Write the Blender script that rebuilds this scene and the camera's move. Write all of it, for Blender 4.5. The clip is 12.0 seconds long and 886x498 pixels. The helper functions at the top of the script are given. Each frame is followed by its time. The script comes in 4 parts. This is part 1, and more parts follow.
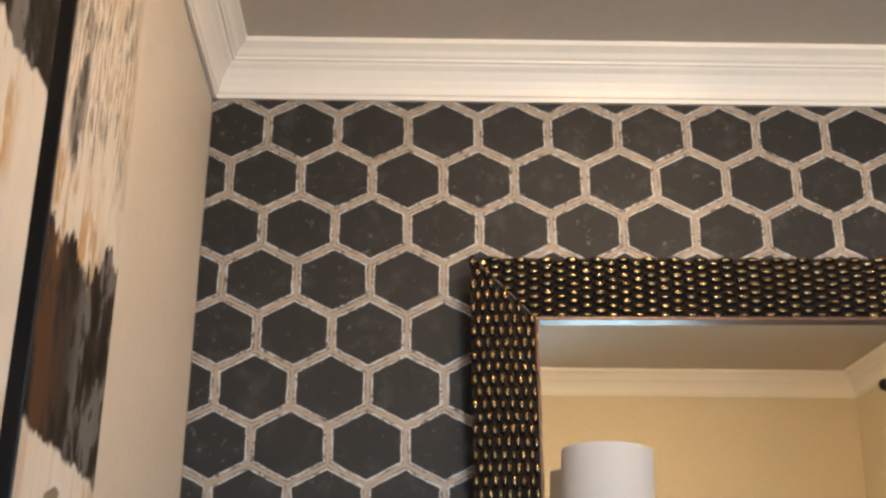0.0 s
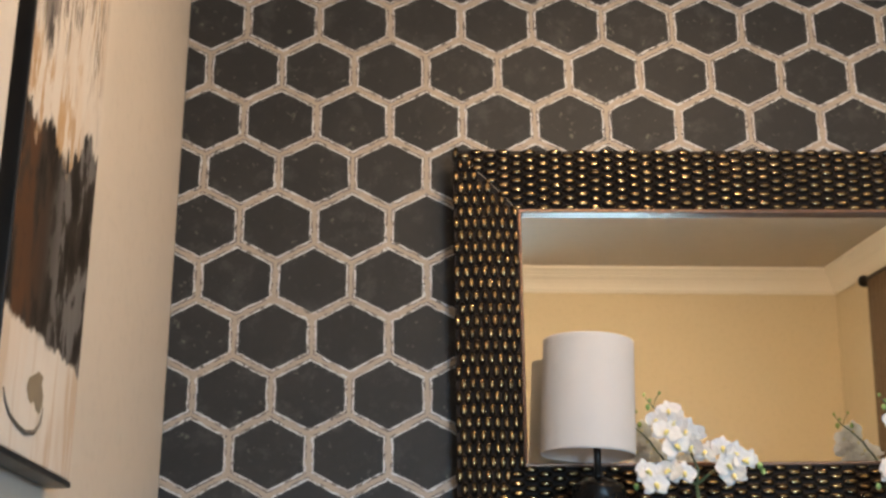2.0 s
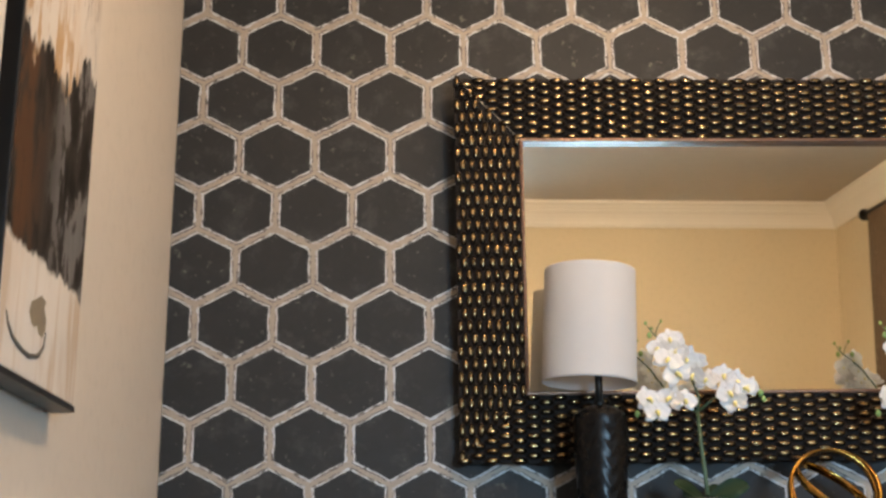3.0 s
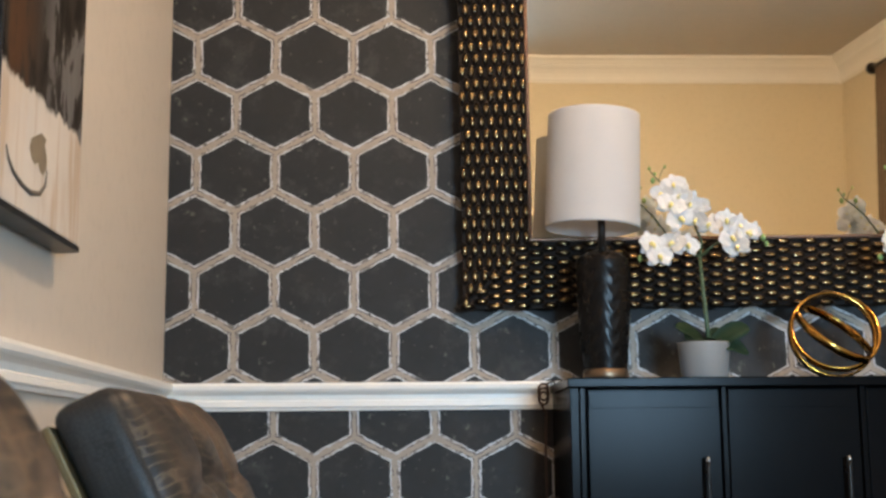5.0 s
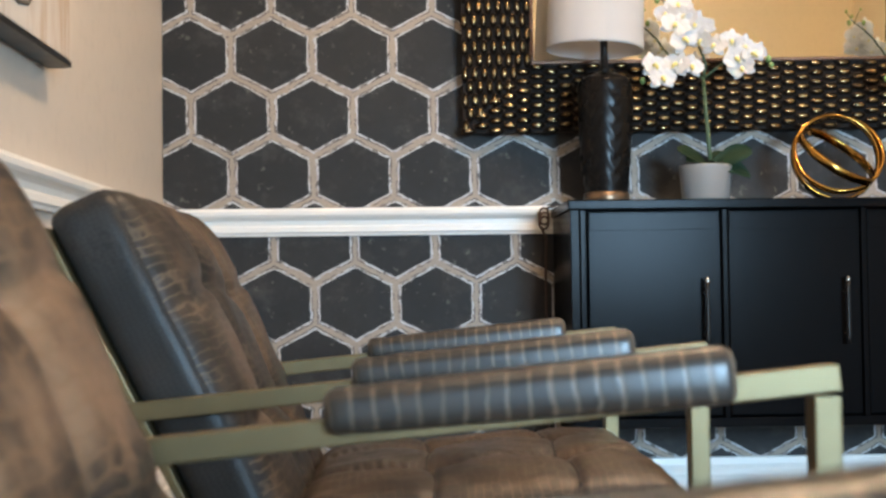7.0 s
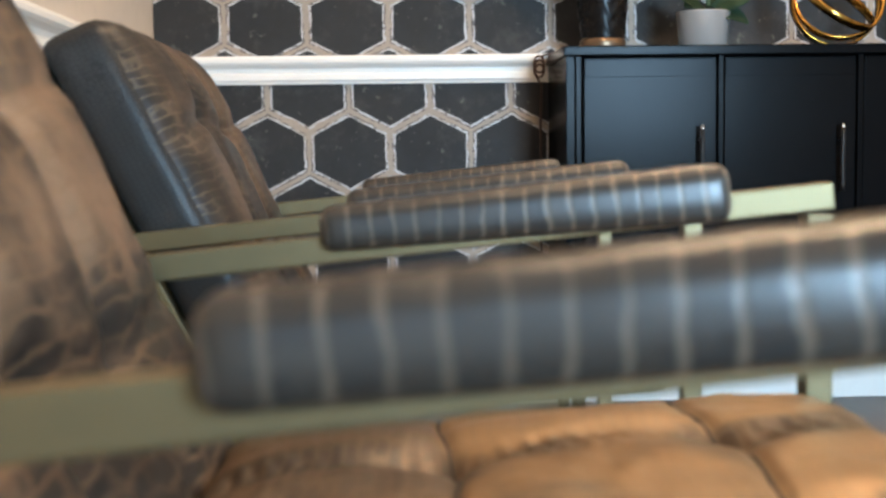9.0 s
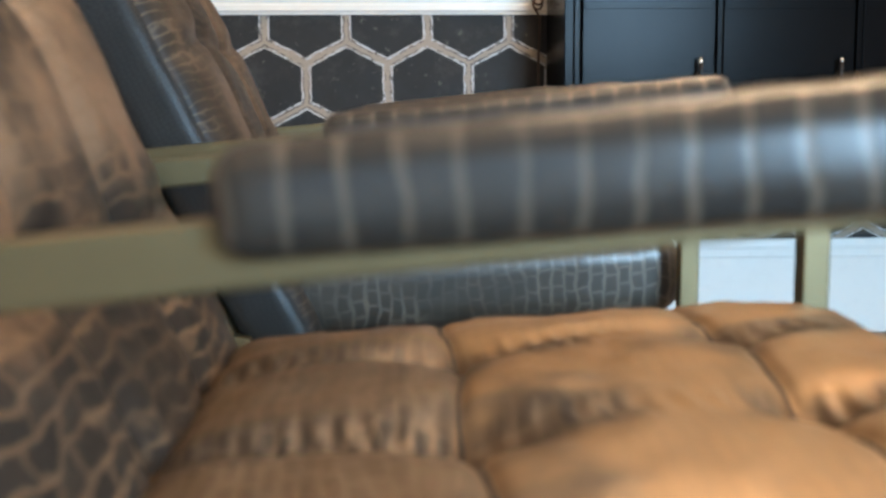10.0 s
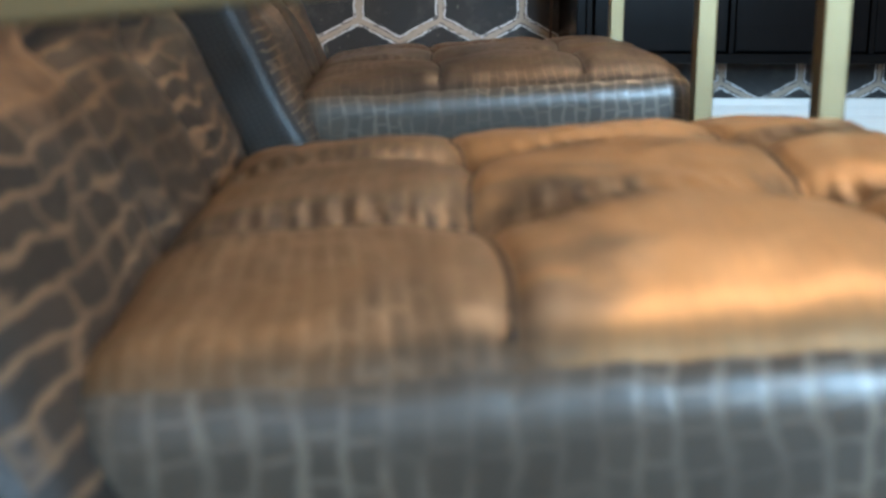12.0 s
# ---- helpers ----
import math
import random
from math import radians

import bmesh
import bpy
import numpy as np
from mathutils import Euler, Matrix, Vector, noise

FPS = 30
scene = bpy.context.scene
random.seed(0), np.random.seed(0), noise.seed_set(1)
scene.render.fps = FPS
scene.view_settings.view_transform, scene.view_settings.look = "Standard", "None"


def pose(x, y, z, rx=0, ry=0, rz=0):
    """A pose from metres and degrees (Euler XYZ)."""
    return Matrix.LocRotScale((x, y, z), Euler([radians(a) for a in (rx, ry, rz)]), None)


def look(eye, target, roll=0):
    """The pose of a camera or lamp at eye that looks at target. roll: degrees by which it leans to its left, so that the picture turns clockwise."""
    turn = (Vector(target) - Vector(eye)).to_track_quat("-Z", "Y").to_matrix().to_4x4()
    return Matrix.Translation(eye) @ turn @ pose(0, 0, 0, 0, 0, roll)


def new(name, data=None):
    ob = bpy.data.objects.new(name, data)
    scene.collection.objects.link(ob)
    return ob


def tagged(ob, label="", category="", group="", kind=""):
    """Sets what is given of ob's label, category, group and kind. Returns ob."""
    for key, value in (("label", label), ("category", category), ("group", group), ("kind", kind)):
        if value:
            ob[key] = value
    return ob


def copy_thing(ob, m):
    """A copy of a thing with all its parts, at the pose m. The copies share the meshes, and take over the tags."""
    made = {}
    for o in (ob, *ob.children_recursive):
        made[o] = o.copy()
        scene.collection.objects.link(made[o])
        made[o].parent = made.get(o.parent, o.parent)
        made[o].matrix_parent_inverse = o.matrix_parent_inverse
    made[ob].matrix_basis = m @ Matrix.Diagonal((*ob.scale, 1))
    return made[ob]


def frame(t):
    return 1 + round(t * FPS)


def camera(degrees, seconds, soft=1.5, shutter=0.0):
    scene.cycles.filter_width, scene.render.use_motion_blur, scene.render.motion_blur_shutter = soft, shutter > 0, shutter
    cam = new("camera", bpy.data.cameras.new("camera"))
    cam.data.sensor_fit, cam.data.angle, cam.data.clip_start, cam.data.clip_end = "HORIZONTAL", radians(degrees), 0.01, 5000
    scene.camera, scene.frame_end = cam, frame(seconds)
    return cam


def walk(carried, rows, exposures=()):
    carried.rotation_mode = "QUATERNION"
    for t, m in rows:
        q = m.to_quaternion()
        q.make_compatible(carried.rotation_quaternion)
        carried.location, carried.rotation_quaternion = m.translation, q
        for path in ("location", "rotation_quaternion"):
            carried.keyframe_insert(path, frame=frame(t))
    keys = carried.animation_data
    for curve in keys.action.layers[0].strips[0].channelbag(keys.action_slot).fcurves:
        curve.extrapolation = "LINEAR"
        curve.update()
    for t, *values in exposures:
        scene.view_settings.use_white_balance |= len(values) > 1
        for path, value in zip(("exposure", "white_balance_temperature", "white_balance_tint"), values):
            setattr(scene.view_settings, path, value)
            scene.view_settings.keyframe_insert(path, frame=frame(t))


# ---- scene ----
cam = camera(39.2, 12.0, soft=2.7)
cam.data.dof.use_dof = True
cam.data.dof.focus_distance = 2.9
cam.data.dof.aperture_fstop = 9.5
PATH = [
    (0, (0.522, -0.707, 0.789), (0.563, 1.138, 1.56), 0.1),
    (0.5, (0.52, -0.697, 0.779), (0.574, 1.161, 1.518), -0.1),
    (1, (0.523, -0.7, 0.779), (0.584, 1.171, 1.482), -0.1),
    (1.5, (0.524, -0.696, 0.765), (0.59, 1.187, 1.436), -0.1),
    (2, (0.526, -0.698, 0.767), (0.594, 1.201, 1.39), -0.2),
    (2.5, (0.52, -0.686, 0.756), (0.591, 1.227, 1.334), -0.3),
    (3, (0.519, -0.681, 0.748), (0.59, 1.246, 1.276), -0.3),
    (3.2, (0.519, -0.682, 0.75), (0.59, 1.253, 1.253), -0.2),
    (4.8, (0.524, -0.669, 0.712), (0.588, 1.302, 1.049), -0.5),
    (5, (0.52, -0.663, 0.708), (0.586, 1.311, 1.023), -0.5),
    (5.5, (0.519, -0.656, 0.697), (0.584, 1.326, 0.953), -0.6),
    (6, (0.521, -0.652, 0.683), (0.583, 1.337, 0.878), -0.7),
    (6.5, (0.522, -0.644, 0.67), (0.584, 1.351, 0.802), -0.6),
    (7, (0.522, -0.638, 0.66), (0.585, 1.36, 0.728), -0.7),
    (7.2, (0.521, -0.64, 0.649), (0.584, 1.359, 0.696), -0.8),
    (9, (0.52, -0.64, 0.627), (0.59, 1.353, 0.474), -0.7),
    (9.5, (0.519, -0.647, 0.618), (0.591, 1.341, 0.416), -0.7),
    (10, (0.513, -0.65, 0.602), (0.592, 1.334, 0.358), -0.2),
    (10.5, (0.511, -0.65, 0.59), (0.589, 1.327, 0.297), 0.3),
    (11, (0.514, -0.65, 0.577), (0.58, 1.32, 0.238), 0.4),
    (11.5, (0.513, -0.65, 0.568), (0.576, 1.309, 0.172), 0.3),
    (12, (0.512, -0.652, 0.557), (0.575, 1.298, 0.115), 0.3),
]
walk(cam, [(t, look(eye, target, roll)) for t, eye, target, roll in PATH],
     [(0, -0.06), (2, -0.02), (4, 0.06), (6, 0.13), (7, 0.35), (9, 0.50), (10.5, 0.36), (12, 0.38)])

# ---- light ----
world = bpy.data.worlds.new("world")
world.use_nodes = True
scene.world = world
sky = world.node_tree.nodes.new("ShaderNodeTexSky")
sky.sky_type = "NISHITA"
sky.sun_disc = False
sky.sun_elevation = radians(38)
sky.sun_rotation = radians(150)
world.node_tree.links.new(sky.outputs[0], world.node_tree.nodes["Background"].inputs[0])
world.node_tree.nodes["Background"].inputs[1].default_value = 0.1

LEFT, RIGHT, BACK, FRONT, TOP = -0.072, 3.25, -2.0, 2.45, 2.72
DAY = (0.44, 0.72, 1.0)
WARM = (1.0, 0.72, 0.46)


def area_lamp(name, m, sx, sy, power, colour, shape="RECTANGLE"):
    data = bpy.data.lights.new(name, "AREA")
    data.shape, data.size, data.size_y = shape, sx, sy
    data.energy, data.color = power, colour
    ob = new(name, data)
    ob.matrix_world = m
    return ob


WIN = (-1.05, 0.45, 0.75, 2.2)       # east window: y0, y1, z0, z1
DOOR = (0.02, 0.78, 0.0, 2.1)         # opening behind the camera: x0, x1, z0, z1
LOW = (1.32, 2.20, 0.70, 1.42)      # low south window: x0, x1, z0, z1
area_lamp("window_daylight", look((RIGHT + 0.08, (WIN[0] + WIN[1]) / 2, (WIN[2] + WIN[3]) / 2), (0, (WIN[0] + WIN[1]) / 2, 1.2)), 1.4, 1.4, 5, DAY)
low_day = area_lamp("low_window_daylight", look(((LOW[0] + LOW[1]) / 2, BACK - 0.09, (LOW[2] + LOW[3]) / 2), ((LOW[0] + LOW[1]) / 2 - 0.3, 1.6, 0.1)), 0.84, 0.70, 60, DAY)
low_day.data.spread = radians(105)
door_day = area_lamp("doorway_daylight", look((0.40, BACK - 0.40, 0.55), (0.75, BACK + 0.85, TOP)), 0.70, 0.6, 9, DAY)
door_day.data.spread = radians(75)
# unseen fill lamp across the doorway, added to put blue on the armrest pads
area_lamp("doorway_blue_fill", look((0.40, BACK - 0.1, 1.05), (0.40, 2, 1.05)), 0.70, 1.9, 3.2, DAY)
# downlights: x, y, watts, how far the beam leans to the south, spread in degrees
# all but the first are unseen lamps added as warm fill
SPOTS = [(1.15, 1.72, 7, 0.0, 168), (2.6, 1.22, 10, 0.0, 168), (0.75, 0.20, 14, 2.1, 132), (2.3, 0.20, 18, 2.1, 132)]
for sx_, sy_, watts, lean_s, wide_s in SPOTS:
    lit = area_lamp("added_downlight_glow", look((sx_, sy_, TOP - 0.012), (sx_, sy_ - lean_s, 0.9)), 0.12, 0.12, watts, WARM, "DISK")
    lit.data.spread = radians(wide_s)
PENDANT = (1.22, 0.72, 2.585)
bulb_data = bpy.data.lights.new("chandelier_glow", "POINT")
bulb_data.energy, bulb_data.color, bulb_data.shadow_soft_size = 84, WARM, 0.07
new("chandelier_glow", bulb_data).location = PENDANT


# ---- materials ----
class Mat:
    """A node material with short ways to add nodes."""

    def __init__(self, name, rough=0.6, metal=0.0, coat=0.0, spec=0.5):
        self.m = bpy.data.materials.new(name)
        self.m.use_nodes = True
        self.nt = self.m.node_tree
        self.b = self.nt.nodes["Principled BSDF"]
        self.b.inputs["Roughness"].default_value = rough
        self.b.inputs["Metallic"].default_value = metal
        self.b.inputs["Coat Weight"].default_value = coat
        self.b.inputs["Specular IOR Level"].default_value = spec

    def node(self, kind, **sets):
        n = self.nt.nodes.new(kind)
        for k, v in sets.items():
            n.inputs[k].default_value = v
        return n

    def link(self, a, b):
        self.nt.links.new(a, b)

    def coords(self, scale=(1, 1, 1), which="Object", turn=(0, 0, 0)):
        t = self.node("ShaderNodeTexCoord")
        mp = self.node("ShaderNodeMapping")
        mp.inputs["Scale"].default_value = scale
        mp.inputs["Rotation"].default_value = turn
        self.link(t.outputs[which], mp.inputs["Vector"])
        return mp.outputs["Vector"]

    def noise(self, vec, scale, detail=4.0, rough=0.55, dist=0.0):
        n = self.node("ShaderNodeTexNoise", Scale=scale, Detail=detail, Roughness=rough, Distortion=dist)
        self.link(vec, n.inputs["Vector"])
        return n.outputs["Fac"]

    def ramp(self, fac, stops):
        r = self.node("ShaderNodeValToRGB")
        el = r.color_ramp.elements
        while len(el) < len(stops):
            el.new(0.5)
        for e, (p, c) in zip(el, stops):
            e.position = p
            e.color = (*c, 1) if len(c) == 3 else c
        self.link(fac, r.inputs["Fac"])
        return r.outputs["Color"]

    def mix(self, fac, a, b, mode="MIX"):
        n = self.node("ShaderNodeMix")
        n.data_type, n.blend_type = "RGBA", mode
        for socket, v in ((n.inputs[0], fac), (n.inputs[6], a), (n.inputs[7], b)):
            if isinstance(v, (int, float)):
                socket.default_value = v
            elif isinstance(v, tuple):
                socket.default_value = (*v, 1)
            else:
                self.link(v, socket)
        return n.outputs[2]

    def math(self, op, a, b=0.0, c=0.0, clamp=False):
        n = self.node("ShaderNodeMath")
        n.operation, n.use_clamp = op, clamp
        for socket, v in zip(n.inputs, (a, b, c)):
            if isinstance(v, (int, float)):
                socket.default_value = v
            else:
                self.link(v, socket)
        return n.outputs[0]

    def step(self, v, lo, hi, flip=False):
        n = self.node("ShaderNodeMapRange")
        n.interpolation_type = "SMOOTHSTEP"
        self.link(v, n.inputs["Value"])
        n.inputs["From Min"].default_value, n.inputs["From Max"].default_value = lo, hi
        if flip:
            n.inputs["To Min"].default_value, n.inputs["To Max"].default_value = 1.0, 0.0
        return n.outputs["Result"]

    def split(self, vec):
        n = self.node("ShaderNodeSeparateXYZ")
        self.link(vec, n.inputs[0])
        return n.outputs

    def colour(self, c):
        if isinstance(c, tuple):
            self.b.inputs["Base Color"].default_value = (*c, 1)
        else:
            self.link(c, self.b.inputs["Base Color"])
        return self

    def rough(self, v):
        self.link(v, self.b.inputs["Roughness"])
        return self

    def bump(self, h, strength=0.2, dist=0.002):
        n = self.node("ShaderNodeBump", Strength=strength, Distance=dist)
        self.link(h, n.inputs["Height"])
        self.link(n.outputs[0], self.b.inputs["Normal"])
        return self


def paint(name, c, rough=0.55, var=0.06, tex=220.0, bump=0.06):
    k = Mat(name, rough)
    v = k.coords()
    dark = tuple(x * (1 - var) for x in c)
    col = k.mix(k.noise(v, 2.3, 3), dark, c)
    col = k.mix(k.step(k.noise(v, 34, 4), 0.45, 0.8), col, tuple(x * (1 - var * 1.6) for x in c))
    k.colour(col).bump(k.noise(v, tex, 3), bump, 0.001)
    return k.m


def plain(name, c, rough=0.5, metal=0.0, coat=0.0, var=0.2, scale=40.0, bump=0.05):
    k = Mat(name, rough, metal, coat)
    v = k.coords()
    n = k.noise(v, scale, 5)
    k.colour(k.mix(n, tuple(x * (1 - var) for x in c), tuple(min(1, x * (1 + var)) for x in c)))
    k.rough(k.math("MULTIPLY_ADD", k.noise(v, scale * 0.4, 4), 0.25, rough - 0.12))
    k.bump(k.noise(v, scale * 5, 3), bump, 0.001)
    return k.m


wall_paint = paint("warm_beige_wall_paint", (0.61, 0.535, 0.45))
back_paint = paint("gold_beige_wall_paint", (0.67, 0.575, 0.41))
ceiling_paint = paint("taupe_ceiling_paint", (0.60, 0.53, 0.45))
trim_paint = paint("white_trim_paint", (0.85, 0.81, 0.745), 0.38, 0.03, 90, 0.03)


def make_hex_dark():
    k = Mat("charcoal_wallpaper_print", 0.5, 0.0, 0.0, 0.3)
    info = k.node("ShaderNodeObjectInfo")
    t = k.node("ShaderNodeTexCoord")
    add = k.node("ShaderNodeVectorMath")
    add.operation = "MULTIPLY_ADD"
    k.link(info.outputs["Random"], add.inputs[0])
    add.inputs[1].default_value = (7.0, 3.0, 5.0)
    k.link(t.outputs["Object"], add.inputs[2])
    v = add.outputs[0]
    col = k.mix(k.noise(v, 9, 6, 0.65), (0.013, 0.012, 0.0115), (0.026, 0.024, 0.023))
    col = k.mix(k.step(k.noise(v, 15, 6, 0.65), 0.50, 0.72), col, (0.042, 0.040, 0.037))
    spots = k.step(k.noise(v, 44, 4, 0.6), 0.63, 0.72)
    col = k.mix(k.math("MULTIPLY", spots, 0.30), col, (0.24, 0.22, 0.18))
    k.colour(col).rough(k.math("MULTIPLY_ADD", k.noise(v, 30, 4), 0.25, 0.50)).bump(k.noise(v, 400, 2), 0.05, 0.0006)
    return k.m


def make_hex_band():
    """Whitewashed band of the printed trellis: u runs along it in metres, v from its middle (0) to the cell (1)."""
    k = Mat("whitewashed_trellis_print", 0.55)
    t = k.node("ShaderNodeTexCoord")
    u, w, _ = k.split(t.outputs["UV"])
    v = k.coords()
    n1 = k.noise(v, 48, 5, 0.65)
    n2 = k.noise(v, 150, 4, 0.6)
    n3 = k.noise(v, 26, 5, 0.7)
    wob = k.math("ADD", w, k.math("MULTIPLY_ADD", n1, 0.9, -0.45))
    tan = k.mix(n2, (0.23, 0.18, 0.135), (0.42, 0.34, 0.262))
    along = k.node("ShaderNodeCombineXYZ")
    k.link(k.math("MULTIPLY", u, 26.0), along.inputs[0])
    k.link(k.math("MULTIPLY", w, 2.6), along.inputs[1])
    k.link(k.noise(v, 3, 2), along.inputs[2])
    brush = k.noise(along.outputs[0], 1.0, 4, 0.6)
    edge = k.step(k.math("ADD", wob, k.math("MULTIPLY_ADD", brush, 1.3, -0.68)), 0.48, 0.72)
    col = k.mix(edge, tan, k.mix(n2, (0.30, 0.30, 0.305), (0.68, 0.68, 0.69)))
    line = k.math("MULTIPLY", k.step(wob, 0.30, 0.38), k.step(wob, 0.50, 0.58, True))
    line = k.math("MULTIPLY", line, k.step(n3, 0.47, 0.53))
    col = k.mix(k.math("MULTIPLY", line, 0.85), col, (0.045, 0.038, 0.034))
    chips = k.math("MULTIPLY", k.step(k.noise(v, 62, 5, 0.7), 0.53, 0.60), k.step(w, 0.25, 0.5))
    col = k.mix(k.math("MULTIPLY", chips, 0.85), col, (0.05, 0.043, 0.038))
    col = k.mix(k.math("MULTIPLY", k.step(k.noise(v, 17, 4), 0.42, 0.66), 0.35), col, (0.27, 0.215, 0.17))
    rag = k.step(k.math("ADD", w, k.math("MULTIPLY_ADD", n1, 0.7, -0.35)), 0.86, 0.93)
    col = k.mix(rag, col, (0.022, 0.0205, 0.0195))
    k.colour(col).bump(n2, 0.08, 0.0008)
    return k.m


hex_dark, hex_band = make_hex_dark(), make_hex_band()


def make_lacquer():
    k = Mat("black_lacquered_wood", 0.2, 0.0, 0.0, 0.042)
    v = k.coords()
    k.colour(k.mix(k.noise(v, 30, 4), (0.0028, 0.0028, 0.003), (0.004, 0.004, 0.0044)))
    k.rough(k.math("MULTIPLY_ADD", k.noise(k.coords((1, 1, 0.3)), 24, 4), 0.05, 0.19))
    k.bump(k.noise(v, 90, 3), 0.012, 0.001)
    return k.m


black_lacquer = make_lacquer()
black_frame = plain("black_frame_wood", (0.005, 0.0046, 0.0043), 0.4, 0, 0, 0.3, 30, 0.06)
brass_frame = plain("brushed_antique_brass", (0.172, 0.131, 0.066), 0.42, 0.7, 0, 0.14, 26, 0.05)
gold = plain("polished_gold_metal", (0.40, 0.225, 0.055), 0.16, 1.0, 0, 0.45, 14, 0.02)
steel = plain("dark_polished_steel", (0.45, 0.45, 0.46), 0.2, 1.0, 0, 0.1, 30, 0.02)
copper_lip = plain("dark_copper_lip", (0.15, 0.08, 0.05), 0.38, 0.6, 0, 0.3, 40, 0.05)
pale_joint = plain("pale_mitre_joint", (0.34, 0.28, 0.20), 0.6)
white_pot = plain("white_ceramic_pot", (0.29, 0.275, 0.26), 0.45, 0, 0.1, 0.06, 14, 0.04)
stem_green = plain("orchid_stem_green", (0.055, 0.09, 0.042), 0.5, 0, 0, 0.3, 60, 0.1)
leaf_green = plain("orchid_leaf_green", (0.012, 0.030, 0.013), 0.62, 0, 0.0, 0.35, 30, 0.1)
leaf_green.node_tree.nodes["Principled BSDF"].inputs["Specular IOR Level"].default_value = 0.18
bud_green = plain("orchid_bud_green", (0.22, 0.33, 0.10), 0.5, 0, 0, 0.3, 80, 0.1)
lip_yellow = plain("orchid_lip_yellow", (0.78, 0.66, 0.24), 0.5, 0, 0, 0.25, 120, 0.1)
lamp_black = plain("black_glazed_ceramic", (0.006, 0.005, 0.0045), 0.27, 0, 0.0, 0.3, 60, 0.08)
lamp_black.node_tree.nodes["Principled BSDF"].inputs["Specular IOR Level"].default_value = 0.16
wood_base = plain("bronze_lamp_base", (0.20, 0.13, 0.08), 0.3, 0.8, 0, 0.2, 30, 0.04)
curtain_cloth = plain("brown_curtain_cloth", (0.11, 0.075, 0.045), 0.75, 0, 0, 0.35, 60, 0.2)
rod_black = plain("dark_iron_rod", (0.02, 0.017, 0.015), 0.4, 0.6)


def make_petal():
    k = Mat("white_orchid_petal", 0.5)
    v = k.coords()
    k.colour(k.mix(k.noise(v, 60, 4), (0.76, 0.735, 0.72), (0.88, 0.855, 0.84)))
    k.b.inputs["Subsurface Weight"].default_value = 0.15
    k.b.inputs["Subsurface Radius"].default_value = (0.01, 0.008, 0.006)
    k.bump(k.noise(k.coords((1, 1, 1)), 220, 3), 0.15, 0.0008)
    thin = k.node("ShaderNodeBsdfTranslucent")
    thin.inputs["Color"].default_value = (0.80, 0.77, 0.74, 1)
    both = k.node("ShaderNodeMixShader")
    both.inputs[0].default_value = 0.3
    k.link(k.b.outputs[0], both.inputs[1])
    k.link(thin.outputs[0], both.inputs[2])
    k.link(both.outputs[0], k.nt.nodes["Material Output"].inputs["Surface"])
    return k.m


def make_shade():
    k = Mat("white_linen_lampshade", 0.8)
    v = k.coords()
    weave = k.math("ADD", k.noise(k.coords((260, 260, 6)), 1.0, 2), k.noise(k.coords((6, 6, 260)), 1.0, 2))
    k.colour(k.mix(k.noise(v, 12, 3), (0.66, 0.63, 0.61), (0.72, 0.69, 0.67)))
    k.bump(weave, 0.12, 0.0006)
    thin = k.node("ShaderNodeBsdfTranslucent")
    thin.inputs["Color"].default_value = (0.62, 0.60, 0.58, 1)
    both = k.node("ShaderNodeMixShader")
    both.inputs[0].default_value = 0.3
    k.link(k.b.outputs[0], both.inputs[1])
    k.link(thin.outputs[0], both.inputs[2])
    k.link(both.outputs[0], k.nt.nodes["Material Output"].inputs["Surface"])
    return k.m


def make_bead():
    """Black woven relief with gold rubbed on its high points, their highlights partly put into that colour."""
    k = Mat("black_gold_rubbed_highlit_relief", 0.26, 0.6)
    t = k.node("ShaderNodeTexCoord")
    _, h, _ = k.split(t.outputs["UV"])
    v = k.coords()
    g = k.step(k.math("ADD", h, k.math("MULTIPLY_ADD", k.noise(v, 60, 4), 0.5, -0.25)), 0.80, 1.05)
    col = k.mix(k.noise(v, 25, 4), (0.004, 0.0032, 0.003), (0.022, 0.014, 0.009))
    k.colour(k.mix(k.math("MULTIPLY", g, 0.85), col, (0.38, 0.25, 0.115)))
    rise = k.step(h, 0.25, 0.8)
    k.rough(k.math("MULTIPLY_ADD", rise, -0.56, 0.78))
    k.link(k.math("MULTIPLY", rise, 0.75), k.b.inputs["Metallic"])
    k.b.inputs["Specular IOR Level"].default_value = 0.3
    return k.m


def make_floor():
    k = Mat("dark_wood_floor", 0.4)
    v = k.coords((1, 0.12, 1))
    k.colour(k.mix(k.noise(v, 30, 6), (0.045, 0.028, 0.017), (0.095, 0.058, 0.034))).bump(k.noise(v, 80, 4), 0.1)
    return k.m


